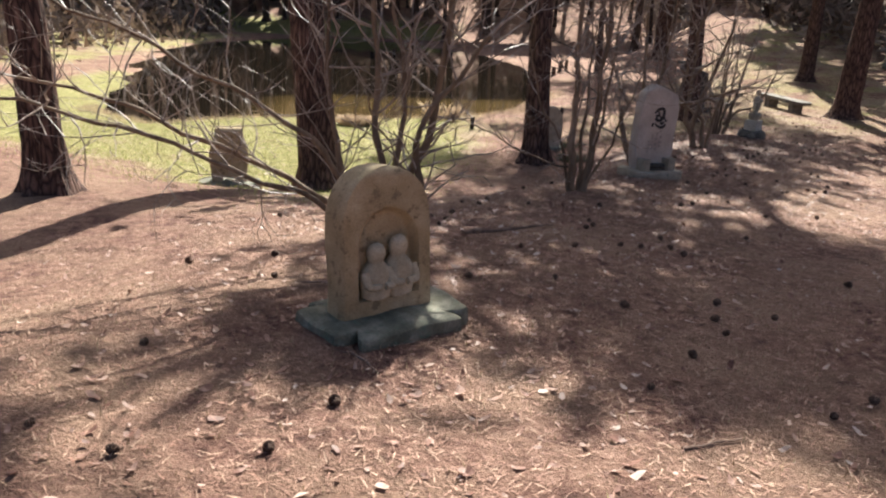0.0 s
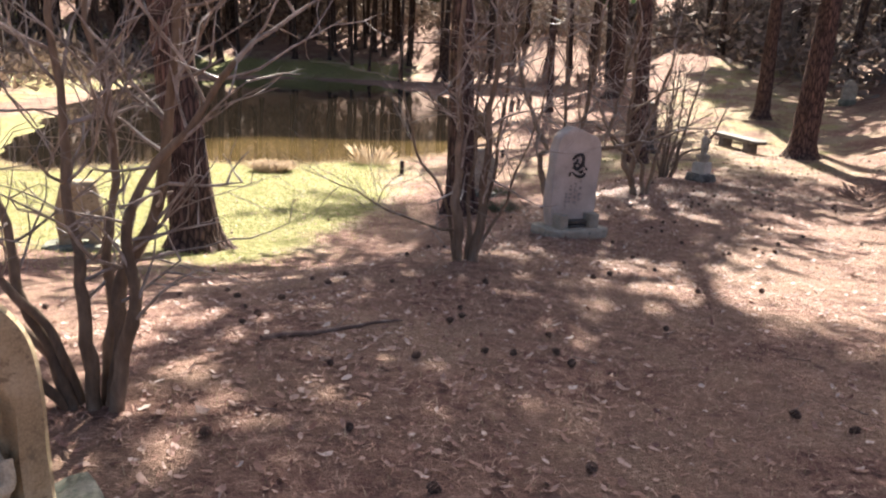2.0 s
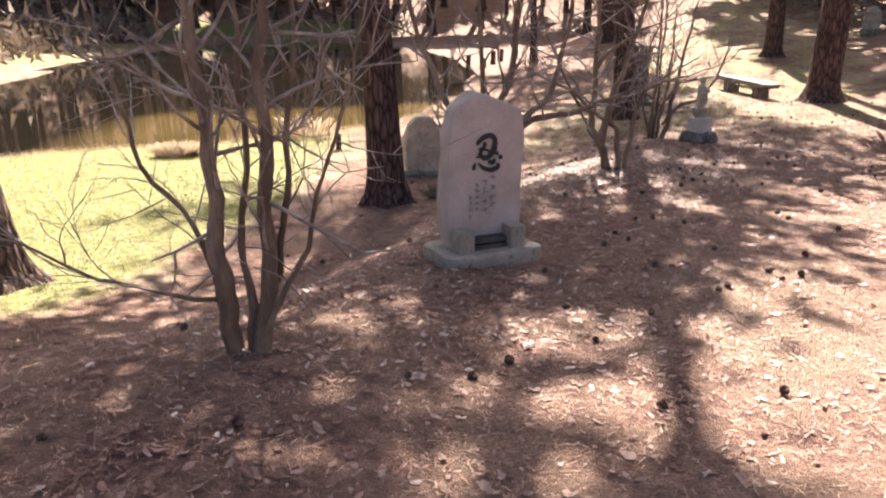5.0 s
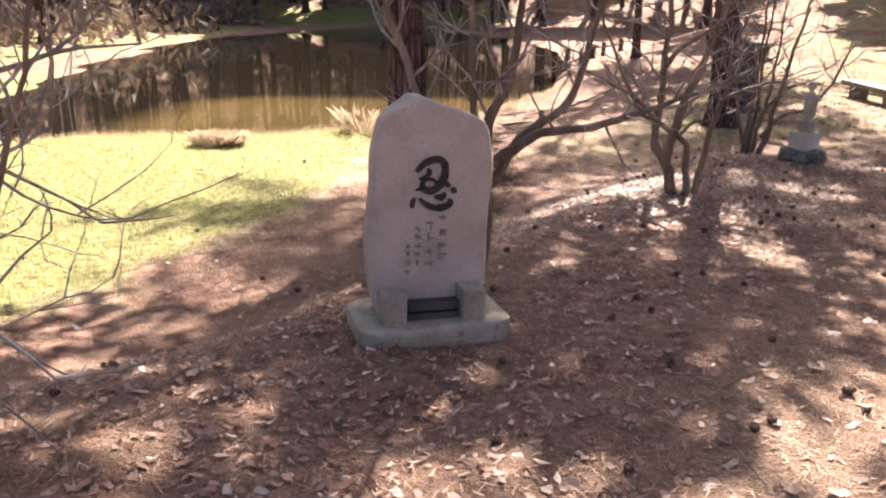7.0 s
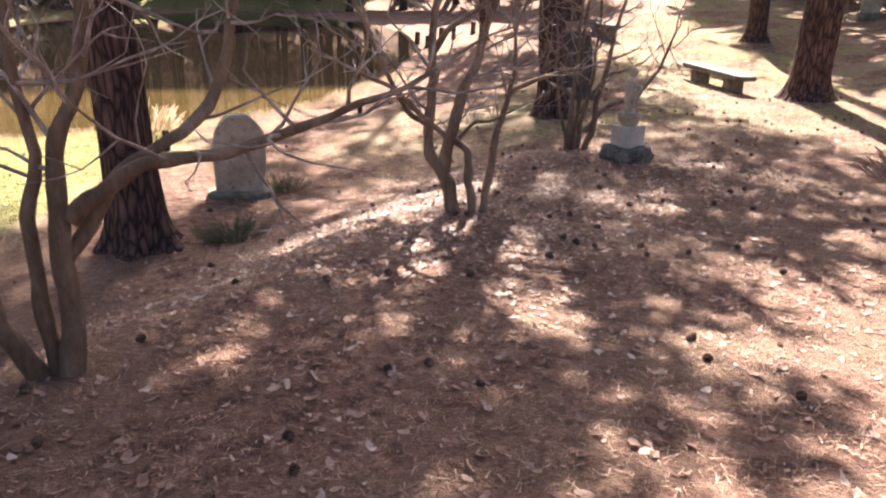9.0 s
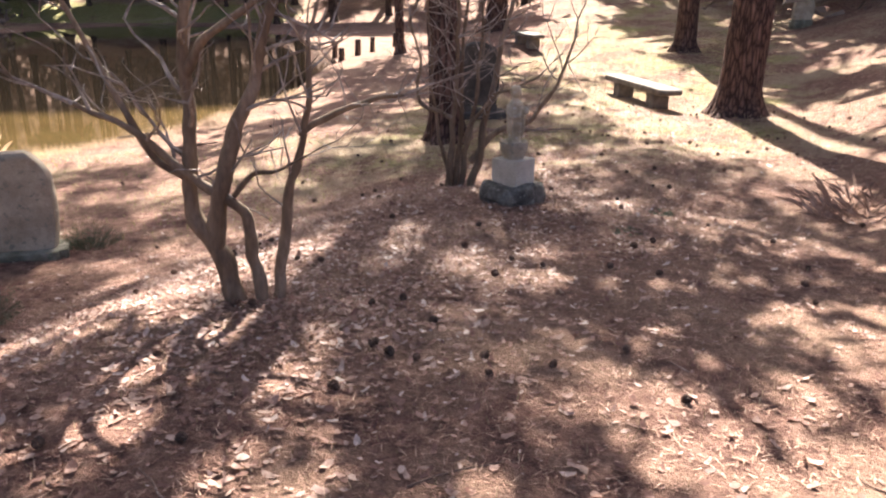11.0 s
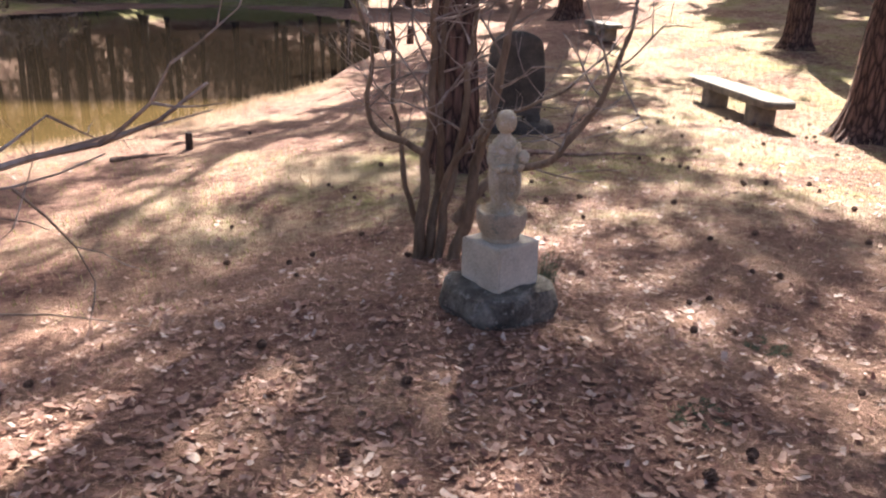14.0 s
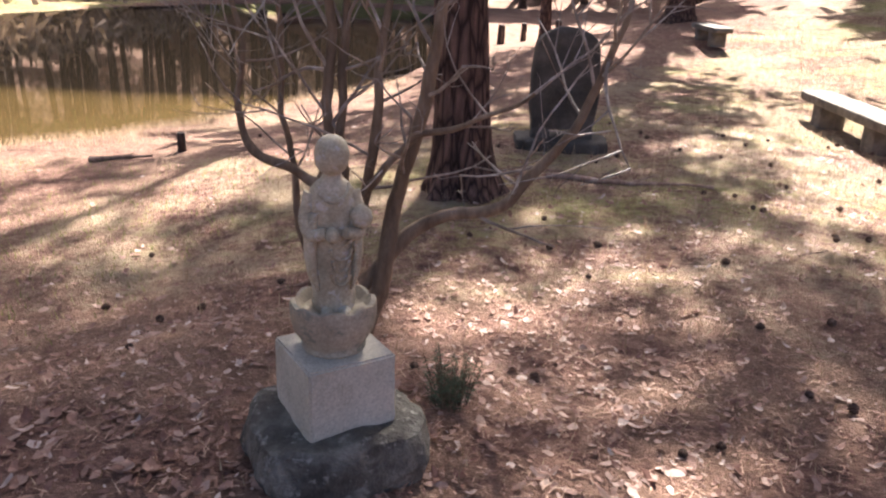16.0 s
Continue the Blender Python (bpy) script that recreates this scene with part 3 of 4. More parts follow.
def shrub(x, y, stems, seed, label, twig_from=0.35, spacing=0.16, reach=0.55, fine=2):
    """stems: (radius, control points from the shrub's foot)."""
    rng = random.Random(seed)
    t = thing("bare_shrub", pose(x, y, hz(x, y) - 0.05), label, "shrub", "bare shrubs along the path")
    for r, ctrl in stems:
        pts = curve_points([Vector(c) for c in ctrl], 7)
        off = rng.uniform(0, 50)
        crook = [noise.noise_vector(q * 3.2 + Vector((off, 0, 0))) * 0.045 * min(1.0, k / 5) + noise.noise_vector(q * 9 + Vector((off, 3, 0))) * 0.012 for k, q in enumerate(pts)]
        pts = [q + c * 1.0 for q, c in zip(pts, crook)]
        bm = bmesh.new()
        tube(bm, pts, r * 1.15, r * 0.42, 10, seed, 0.25)
        st = part("stem", bm, M_STEM, t)
        tw = bmesh.new()
        run = 0.0
        total = sum((b - a).length for a, b in zip(pts, pts[1:]))
        nxt = total * twig_from
        for a, b in zip(pts, pts[1:]):
            run += (b - a).length
            while run > nxt:
                nxt += spacing * rng.uniform(0.5, 1.5)
                d = (b - a).normalized()
                out = (d * 0.5 + Vector((rng.gauss(0, 1), rng.gauss(0, 0.8), rng.gauss(0.2, 0.6))).normalized()).normalized()
                twigs(tw, rng, b, out, reach * rng.uniform(0.4, 1.2), max(0.0045, r * 0.28), fine)
        twigs(tw, rng, pts[-1], (pts[-1] - pts[-2]).normalized(), reach, r * 0.4, fine)
        tagged(part("twig_mass", tw, M_TWIG, st, "pale grey bare twigs"), kind="stuff")
    return t


shrub(-0.3, 4.78, (
    (0.03, ((0.02, 0, 0), (0.0, 0.05, 0.5), (-0.1, 0.15, 1.0), (-0.12, 0.2, 1.9))),
    (0.035, ((0.08, 0.02, 0), (0.12, 0.1, 0.5), (0.28, 0.2, 1.0), (0.4, 0.25, 2.0))),
    (0.026, ((-0.06, 0, 0), (-0.22, 0.05, 0.45), (-0.36, 0.1, 0.9), (-0.42, 0.1, 1.9))),
    (0.03, ((0.1, -0.02, 0), (0.2, 0.0, 0.5), (0.2, 0.1, 0.9), (0.6, 0.2, 1.5))),
    (0.022, ((-0.08, 0.04, 0), (-0.3, 0.1, 0.36), (-0.8, 0.1, 0.62), (-1.5, 0.0, 0.95), (-2.2, -0.1, 1.15))),
    (0.02, ((-0.06, 0.02, 0), (-0.35, -0.1, 0.42), (-0.9, -0.3, 0.7), (-1.6, -0.5, 0.98), (-2.4, -0.6, 1.12))),
    (0.024, ((0.04, 0.06, 0), (0.05, 0.15, 0.5), (0.08, 0.2, 1.0), (0.0, 0.25, 1.9))),
    (0.02, ((-0.04, 0.04, 0), (-0.2, 0.0, 0.5), (-0.6, -0.1, 0.95), (-1.2, -0.2, 1.3), (-1.9, -0.2, 1.6))),
), 41, "bare multi-stemmed shrub with pale tangled twigs behind the arched stone", 0.24, 0.088, 0.62, 3)
shrub(1.5, 8.12, (
    (0.045, ((-0.06, 0, 0), (-0.07, 0, 0.5), (-0.1, 0, 1.1), (-0.12, 0.02, 2.4))),
    (0.04, ((0.06, 0, 0), (0.14, 0.02, 0.5), (0.17, 0.05, 1.2), (0.2, 0.1, 2.4))),
    (0.022, ((0.0, 0.05, 0), (0.15, 0.1, 0.4), (0.24, 0.1, 0.9), (0.35, 0.2, 2.0))),
    (0.02, ((0.02, 0.02, 0), (0.02, 0.05, 0.5), (0.06, 0.1, 1.0), (0.02, 0.15, 2.0))),
    (0.014, ((0.08, -0.02, 0.1), (0.26, -0.04, 0.45), (0.42, -0.05, 0.9), (0.6, 0.0, 1.5))),
    (0.016, ((-0.08, 0.02, 0.02), (-0.16, 0.1, 0.5), (-0.45, 0.15, 1.0), (-0.6, 0.2, 1.6))),
    (0.011, ((-0.1, 0.02, 0.3), (-0.4, -0.05, 0.38), (-0.8, -0.1, 0.55), (-1.15, -0.1, 0.75))),
), 43, "bare shrub with two thick upright stems and fine low twigs", 0.2, 0.105, 0.55, 3)
shrub(2.95, 11.15, (
    (0.046, ((0.0, 0, 0), (0.06, 0.02, 0.5), (0.03, 0.05, 0.9), (0.18, 0.1, 1.3), (0.3, 0.15, 2.4))),
    (0.034, ((-0.06, 0.03, 0), (-0.1, 0.05, 0.5), (-0.05, 0.08, 1.2), (-0.12, 0.1, 2.4))),
    (0.035, ((0.08, 0.04, 0.7), (0.35, 0.1, 0.9), (0.75, 0.1, 0.96), (1.2, 0.05, 1.15))),
    (0.04, ((-0.1, 0.0, 0), (-0.28, -0.02, 0.4), (-0.38, 0.0, 0.8), (-0.3, 0.0, 0.92), (-0.55, 0.1, 1.5), (-0.7, 0.1, 2.2))),
    (0.03, ((0.02, 0.03, 0.5), (0.25, 0.2, 0.85), (0.6, 0.4, 1.15), (0.75, 0.5, 1.8), (0.9, 0.5, 2.4))),
), 47, "old bare shrub with thick crooked stems behind the engraved stone", 0.34, 0.12, 0.55, 3)
shrub(4.7, 14.15, (
    (0.054, ((0.0, 0, 0), (-0.06, 0, 0.22), (-0.11, 0, 0.4), (-0.24, 0.02, 0.7), (-0.21, 0.04, 1.05), (-0.19, 0.05, 1.45), (-0.15, 0.1, 2.3))),
    (0.044, ((-0.11, 0.0, 0.36), (-0.02, 0.0, 0.78), (0.08, 0.03, 1.1), (0.2, 0.06, 1.4), (0.36, 0.1, 1.85), (0.46, 0.1, 2.3))),
    (0.034, ((0.12, -0.02, 0), (0.1, -0.03, 0.4), (0.03, -0.03, 0.57), (-0.23, -0.02, 0.79), (-0.45, 0.0, 0.98), (-0.75, 0.0, 1.15))),
    (0.03, ((0.2, 0.03, 0.0), (0.27, 0.04, 0.46), (0.32, 0.05, 0.8), (0.38, 0.06, 1.0), (0.42, 0.08, 1.2), (0.46, 0.1, 1.45))),
    (0.02, ((0.37, 0.06, 0.95), (0.54, 0.03, 1.07), (0.76, 0.02, 1.15), (0.94, 0.0, 1.16))),
    (0.014, ((0.0, 0.0, 0.64), (0.14, -0.05, 0.77), (0.28, -0.06, 0.8), (0.42, -0.06, 0.87))),
    (0.024, ((-0.19, 0.04, 1.28), (-0.02, 0.0, 1.48), (0.2, -0.03, 1.66), (0.5, -0.03, 1.8))),
    (0.022, ((-0.24, 0.02, 0.75), (-0.45, 0.05, 0.95), (-0.7, 0.1, 1.5), (-0.85, 0.1, 2.0))),
), 53, "bare shrub with smooth forked brown stems and pale twig tips", 0.36, 0.115, 0.5, 3)
shrub(6.4, 17.75, (
    (0.035, ((-0.12, 0, 0), (-0.1, 0.0, 0.5), (-0.04, 0.02, 1.1), (0.0, 0.05, 2.2))),
    (0.03, ((-0.06, 0.03, 0), (-0.02, 0.05, 0.5), (0.0, 0.05, 1.1), (0.1, 0.1, 2.2))),
    (0.03, ((0.0, 0.0, 0), (0.06, 0.02, 0.5), (0.16, 0.03, 1.0), (0.22, 0.05, 2.0))),
    (0.04, ((0.08, 0.02, 0), (0.2, 0.02, 0.4), (0.3, 0.05, 0.9), (0.42, 0.1, 1.5), (0.6, 0.2, 2.2))),
    (0.03, ((0.1, 0.02, 0.3), (0.4, 0.05, 0.62), (0.75, 0.05, 0.75), (1.0, 0.05, 1.1), (1.15, 0.1, 1.5))),
    (0.022, ((-0.1, 0.0, 0.75), (-0.25, -0.02, 0.82), (-0.42, 0.0, 0.92), (-0.4, 0.0, 1.25), (-0.5, 0.0, 1.7))),
    (0.018, ((0.02, 0.0, 0.5), (0.2, -0.05, 0.85), (0.5, -0.05, 1.05), (0.8, 0.0, 1.2))),
    (0.02, ((-0.08, 0.05, 0.0), (-0.2, 0.1, 0.6), (-0.28, 0.12, 1.2), (-0.3, 0.15, 1.9))),
), 59, "bare shrub with many slender curving stems behind the stone figure", 0.36, 0.125, 0.5, 3)


# ---- memorial stones ----
def stele(half_width, tall, half_depth, seed, amount=0.006, nf=30, rows=44, carve=None, centre=None):
    rings = []
    for i in range(rows + 1):
        u = i / rows
        z = tall * u
        w = half_width(u)
        d = half_depth * (1 - 0.35 * max(0, (u - 0.93) / 0.07) ** 2)
        cx = centre(u) if centre else 0.0
        ring = [rough(p, 5.0, amount, seed) for p in ring_box(w, d, z, nf, 6, cx)]
        if carve:
            ring = [carve(p) for p in ring]
        rings.append(ring)
    return loft(rings)


def slab(hw, hd, tall, seed, amount=0.012, soft=0.5):
    rings = [ring_box(hw * f, hd * f, z, 22, 12, 0, 0, soft) for z, f in ((0, 0.97), (tall * 0.3, 1.0), (tall * 0.75, 1.0), (tall * 0.94, 0.985), (tall, 0.95), (tall + 0.001, 0.6), (tall + 0.0015, 0.2))]
    return loft([[rough(p, 4.0, amount, seed) for p in r] for r in rings])


def arch(u, w=0.265, spring=0.6):
    return w * (1 - 0.04 * u) if u < spring else max(0.015, w * 0.976 * math.sqrt(max(0, 1 - ((u - spring) / (1 - spring)) ** 2.3)))


def twin_stone():
    x, y = -0.24, 3.68
    t = thing("arched_stone", pose(x, y, hz(x, y) - 0.03, 0, 0, 36), "tan arched sandstone with two small carved figures on a slab", "memorial stone")
    part("plinth", slab(0.4, 0.28, 0.11, 3, 0.03, 1.0), M_PLINTH, t, "uneven grey-green stone slab")

    def carve(p):
        nx, nz = p.x / 0.178, (p.z - 0.09) / 0.45
        if p.y < 0 and nz > 0:
            inside = 1 - max(abs(nx), 0) if nz < 0.55 else 1 - math.hypot(nx, (nz - 0.55) / 0.45)
            k = min(1.0, max(0.0, inside / 0.14))
            p = p + Vector((0, 0.06 * k * k * (3 - 2 * k), 0))
        return p
    st = part("stele", stele(arch, 0.74, 0.1, 6, 0.006, 56, 60, carve), M_SAND, t, "tan sandstone with an arched niche")
    st.location = (0, 0.03, 0.1)
    st.rotation_euler = (radians(-4), 0, 0)
    for sx, h in ((-0.066, 1.0), (0.062, 1.1)):
        prof = ((0.0, 0.08), (0.05, 0.086), (0.11, 0.084), (0.15, 0.07), (0.172, 0.046), (0.18, 0.04), (0.192, 0.044), (0.215, 0.05), (0.24, 0.048), (0.262, 0.034), (0.272, 0.01))
        bm = loft([[rough(p, 14, 0.006, sx) for p in ring_round(r, z * h, 20, 0, 0.0, r * 0.8)] for z, r in prof])
        for side in (-1, 1):
            tube(bm, curve_points(((side * 0.074, -0.02, 0.13 * h), (side * 0.07, -0.06, 0.075 * h), (side * 0.012, -0.076, 0.07 * h)), 5), 0.024, 0.018, 10)
        f = part("carved_figure", bm, M_PALE, t, "worn pale carved figure in the niche", 70)
        f.location = (sx, -0.03, 0.2)


def brush_character():
    """The character 忍 in brush strokes; each stroke is a line of (across, up, half width) in hundredths of its height."""
    strokes = (
        ((-34, 24, 4), (-17, 40, 7), (5, 47, 7), (19, 40, 7), (23, 25, 7), (19, 6, 8), (5, -10, 7), (-8, -14, 7), (-21, -6, 6), (-18, 7, 4), (-4, 9, 3), (6, 2, 3)),
        ((-12, 30, 3), (-8, 22, 5), (-16, 13, 4), (-28, 10, 2)),
        ((18, 6, 5), (26, -1, 5), (33, -6, 4)),
        ((-35, -11, 1), (-25, -9, 3), (-16, -6, 3)),
        ((37, -10, 4), (41, -15, 6), (41, -20, 4)),
        ((-36, -26, 3), (-40, -35, 5), (-41, -45, 4)),
        ((-27, -27, 2), (-14, -39, 5), (5, -47, 6), (24, -46, 7), (36, -37, 5), (29, -31, 2)),
        ((3, -25, 3), (17, -27, 7), (24, -18, 3)),
    )
    bm = bmesh.new()
    for st in strokes:
        pts = curve_points([(a, b, w) for a, b, w in st], 5)
        rows = []
        for i, q in enumerate(pts):
            d = pts[min(i + 1, len(pts) - 1)] - pts[max(i - 1, 0)]
            d = Vector((d.x, d.y, 0)).normalized()
            side = Vector((-d.y, d.x, 0))
            w = max(0.8, q.z) * (1 + 0.15 * noise.noise(Vector((q.x, q.y, 0)) * 0.2))
            row = []
            for sgn, dep in ((1, -0.003), (-1, -0.003), (-1, 0.004), (1, 0.004)):
                e = Vector((q.x, q.y, 0)) + side * w * sgn
                row.append(Vector((e.x * 0.0025, dep, e.y * 0.0025)))
            rows.append(row)
        loft(rows, bm)
    bmesh.ops.recalc_face_normals(bm, faces=bm.faces)
    return bm


def box_bm(hx, hy, z0, z1, seed=0, amount=0.004, k=6):
    zs = (z0, z0 + 0.004, (z0 + z1) / 2, z1 - 0.006, z1)
    fs = (0.98, 1, 1, 1, 0.975)
    return loft([[rough(p, 6, amount, seed) for p in ring_box(hx * f, hy * f, z, k, k, 0, 0, 0.2)] for z, f in zip(zs, fs)])


def engraved_stone():
    x, y = 2.77, 9.95
    t = thing("engraved_stone", pose(x, y, hz(x, y) - 0.04, 0, 1.5, 23), "pale granite stone engraved with a black character on a low plinth", "memorial stone")
    part("plinth", slab(0.385, 0.24, 0.14, 11, 0.014, 0.3), M_GREY, t, "low pale grey stone plinth")

    ups = (0.0, 0.08, 0.2, 0.35, 0.5, 0.6, 0.75, 0.84, 0.89, 0.93, 0.97, 1.0)
    left = (-0.252, -0.28, -0.302, -0.306, -0.302, -0.284, -0.276, -0.262, -0.252, -0.215, -0.14, -0.1)
    right = (0.252, 0.282, 0.296, 0.3, 0.302, 0.31, 0.306, 0.29, 0.25, 0.14, 0.02, -0.06)
    st = part("stele", stele(lambda u: float(np.interp(u, ups, right) - np.interp(u, ups, left)) / 2, 1.08, 0.085, 21, 0.012, 40, 60, None,
                             lambda u: float(np.interp(u, ups, right) + np.interp(u, ups, left)) / 2), M_GRANITE, t, "smooth pale granite face with rough edges")
    st.location = (0.0, 0.04, 0.13)
    face = -0.091
    big = part("character", brush_character(), M_INK, t, "large black brush-style engraved character for patience", 0)
    big.location = (0.0, face + 0.037, 0.8)
    rng = random.Random(5)
    for cx, z0, count, size in ((0.05, 0.62, 4, 0.05), (-0.01, 0.6, 4, 0.052), (-0.07, 0.58, 5, 0.034), (-0.12, 0.5, 4, 0.036)):
        col = bmesh.new()
        for i in range(count):
            for _ in range(4):
                hx, hzz = rng.choice(((size * 0.35, 0.0035), (0.0035, size * 0.3)))
                ox, oz = rng.uniform(-0.2, 0.2) * size, rng.uniform(-0.3, 0.3) * size
                bmesh.ops.create_cube(col, size=1, matrix=Matrix.Translation((cx + ox, 0, z0 - i * size * 1.25 + oz)) @ Matrix.Diagonal((hx * 2, 0.004, hzz * 2, 1)))
        c = tagged(part("inscription_column", col, M_FAINT, t, "faint small engraved marks", 0), kind="stuff")
        c.location = (0, face + 0.041, 0)
    for sx, hh, dx in ((-0.2, 0.15, 0.055), (0.19, 0.16, 0.06)):
        b = part("side_block", box_bm(dx, 0.085, 0, hh, sx * 30, 0.008, 8), M_GREY, t, "small weathered stone block")
        b.location = (sx, -0.1, 0.135)
    for z in (0.135, 0.185):
        b = part("offering_shelf", box_bm(0.14, 0.06, 0, 0.035, z * 90, 0.006, 8), M_DARKSTONE, t, "dark narrow stone shelf")
        b.location = (0, -0.07, z)


def plain_stone(x, y, rz, w, tall, depth, material, label, feet=0.0, plinth=(0.42, 0.24, 0.13), seed=1, round_top=0.75, tilt=0.0, extra=0.0):
    t = thing("memorial_stone", pose(x, y, hz(x, y) - 0.03, 0, 0, rz), label, "memorial stone")
    part("plinth", slab(*plinth, seed, 0.018, 0.6), M_PLINTH if material is not M_DARKSTONE else M_DARKSTONE, t, "low dark stone plinth")
    if feet:
        for sx in (-1, 1):
            f = part("foot", box_bm(w * 0.28, depth * 1.1, 0, feet, sx, 0.008, 6), material, t)
            f.location = (sx * w * 0.62, 0, plinth[2] - 0.005)

    def wf(u):
        b = w * (0.9 + 0.1 * math.sin(math.pi * min(1, u * 1.2)))
        if u > round_top:
            b *= max(0.1, 1 - (1 - extra) * ((u - round_top) / (1 - round_top)) ** 2.2)
        return b
    st = part("stele", stele(wf, tall, depth, seed * 3.1, 0.012, 30, 40), material, t)
    st.location = (0, 0, plinth[2] + feet - 0.015)
    st.rotation_euler = (0, radians(tilt), 0)
    return t


def lathe(prof, k=28, sx=1.0, sy=1.0, seed=0.0, amount=0.003):
    return [[rough(p, 12, amount, seed) for p in ring_round(r * sx, z, k, 0, 0, r * sy)] for z, r in prof]


def crisp_box(hx, hy, tall, seed, chip=0.004):
    """A cast block with crisp, slightly chipped arrises."""
    bm = bmesh.new()
    bmesh.ops.create_cube(bm, size=1, matrix=Matrix.Translation((0, 0, tall / 2)) @ Matrix.Diagonal((2 * hx, 2 * hy, tall, 1)))
    bmesh.ops.bevel(bm, geom=bm.edges[:], offset=0.006, segments=2, affect="EDGES")
    bmesh.ops.subdivide_edges(bm, edges=[e for e in bm.edges if e.calc_length() > 0.1], cuts=9, use_grid_fill=True)
    for v in bm.verts:
        v.co = rough(v.co, 17, chip * (1.6 if v.co.z < 0.03 else 0.5), seed)
    return bm


def jizo():
    x, y = 6.718, 16.63
    t = thing("stone_figure", pose(x, y, hz(x, y) - 0.05, 0, 0, 20), "small grey stone figure on a lotus, concrete block and dark rock", "statue")
    prof = ((0, 0.96), (0.04, 1.0), (0.1, 1.02), (0.16, 0.99), (0.195, 0.95), (0.212, 0.88), (0.218, 0.6), (0.222, 0.2))
    k = 40
    rings = []
    for z, f in prof:
        ring = []
        for i in range(k):
            a = 2 * math.pi * i / k
            c, q = math.cos(a - 0.44), math.sin(a - 0.44)
            r = 0.248 / (abs(c) ** 3.2 + abs(q) ** 3.2) ** (1 / 3.2)
            r *= f * (1 + 0.03 * math.cos(3 * a + 0.5) + 0.035 * round(2 * math.sin(5 * a + z * 9)) / 2)
            ring.append(rough(rough(Vector((r * math.cos(a), r * math.sin(a), z)), 6, 0.026, 2), 17, 0.016, 3))
        rings.append(ring)
    part("base_rock", loft(rings), M_ROCK, t, "rough dark grey natural rock", 22)
    b = part("block", crisp_box(0.135, 0.135, 0.225, 4), M_CONCRETE, t, "pale square concrete block", 30)
    b.location, b.rotation_euler = (0, 0, 0.205), (0, 0, radians(21))
    rings = []
    for z, r, petal in ((0, 0.088, 0), (0.01, 0.094, 0), (0.02, 0.09, 0), (0.028, 0.092, 0.03), (0.06, 0.112, 0.05), (0.1, 0.122, 0.05), (0.13, 0.124, 0.045), (0.142, 0.12, 0.04), (0.144, 0.108, 0.02), (0.125, 0.09, 0), (0.122, 0.03, 0)):
        k = 64
        ring = []
        for i in range(k):
            a = 2 * math.pi * i / k
            v = abs(math.cos(4 * a))
            lift = 0.012 * v if 0.1 < z and r > 0.1 else 0.0
            q = r * (1 + petal * (v ** 0.6 - 0.5))
            ring.append(rough(Vector((q * math.cos(a), q * math.sin(a), z + lift)), 15, 0.0025, 1))
        rings.append(ring)
    l = part("lotus_base", loft(rings), M_GREY, t, "worn lotus-shaped pedestal", 50)
    l.location = (0, 0, 0.428)
    bm = bmesh.new()
    robe = ((0, 0.068), (0.03, 0.073), (0.08, 0.07), (0.15, 0.073), (0.24, 0.077), (0.32, 0.081), (0.375, 0.08), (0.41, 0.071), (0.43, 0.054), (0.442, 0.037), (0.458, 0.03))
    k = 48
    rings = []
    for z, r in robe:
        ring = []
        for i in range(k):
            a = 2 * math.pi * i / k
            fold = 1 + 0.05 * math.cos(10 * a) * max(0, 1 - z / 0.3)
            ring.append(rough(Vector((r * fold * math.cos(a), r * 0.74 * fold * math.sin(a), z)), 14, 0.004))
        rings.append(ring)
    loft(rings, bm)
    head = [(0.452 + 0.063 * (1 - math.cos(math.pi * i / 12)), 0.055 * math.sin(math.pi * i / 12) ** 0.85 + 0.002) for i in range(13)]
    loft([[p + Vector((0, -0.008, 0)) for p in ring] for ring in lathe(head, 28, 1.0, 1.05, 0, 0.002)], bm)
    for s in (-1, 1):
        tube(bm, curve_points(((s * 0.066, 0, 0.395), (s * 0.088, -0.01, 0.32), (s * 0.078, -0.05, 0.275), (s * 0.03, -0.078, 0.285)), 6), 0.027, 0.019, 14)
        sleeve = []
        for z, cx, rx, ryy in ((0.34, 0.064, 0.022, 0.036), (0.28, 0.074, 0.023, 0.044), (0.2, 0.076, 0.021, 0.046), (0.14, 0.07, 0.018, 0.044), (0.1, 0.06, 0.014, 0.038), (0.08, 0.055, 0.007, 0.028)):
            sleeve.append([rough(Vector((s * cx + rx * math.cos(j * 0.3927) * (1 + 0.1 * math.cos(j * 1.57)), -0.018 + ryy * math.sin(j * 0.3927), z)), 16, 0.003) for j in range(16)][::1 if s > 0 else -1][::-1 if s < 0 else 1])
        loft(sleeve[::-1], bm)
        loft([[Vector((p.x + s * 0.03, p.y - 0.05, p.z)) for p in r] for r in lathe(((0, 0.022), (0.016, 0.023), (0.028, 0.01)), 12, 0.9, 1.5)], bm)
    loft([[Vector((p.x + 0.088, p.y - 0.058, p.z + 0.292)) for p in r] for r in lathe(((0, 0.006), (0.01, 0.026), (0.032, 0.037), (0.055, 0.032), (0.072, 0.014), (0.078, 0.003)), 18)], bm)
    loft([[Vector((p.x - 0.012, p.y - 0.082, p.z + 0.255)) for p in r] for r in lathe(((0, 0.008), (0.014, 0.022), (0.034, 0.022), (0.05, 0.008)), 12)], bm)
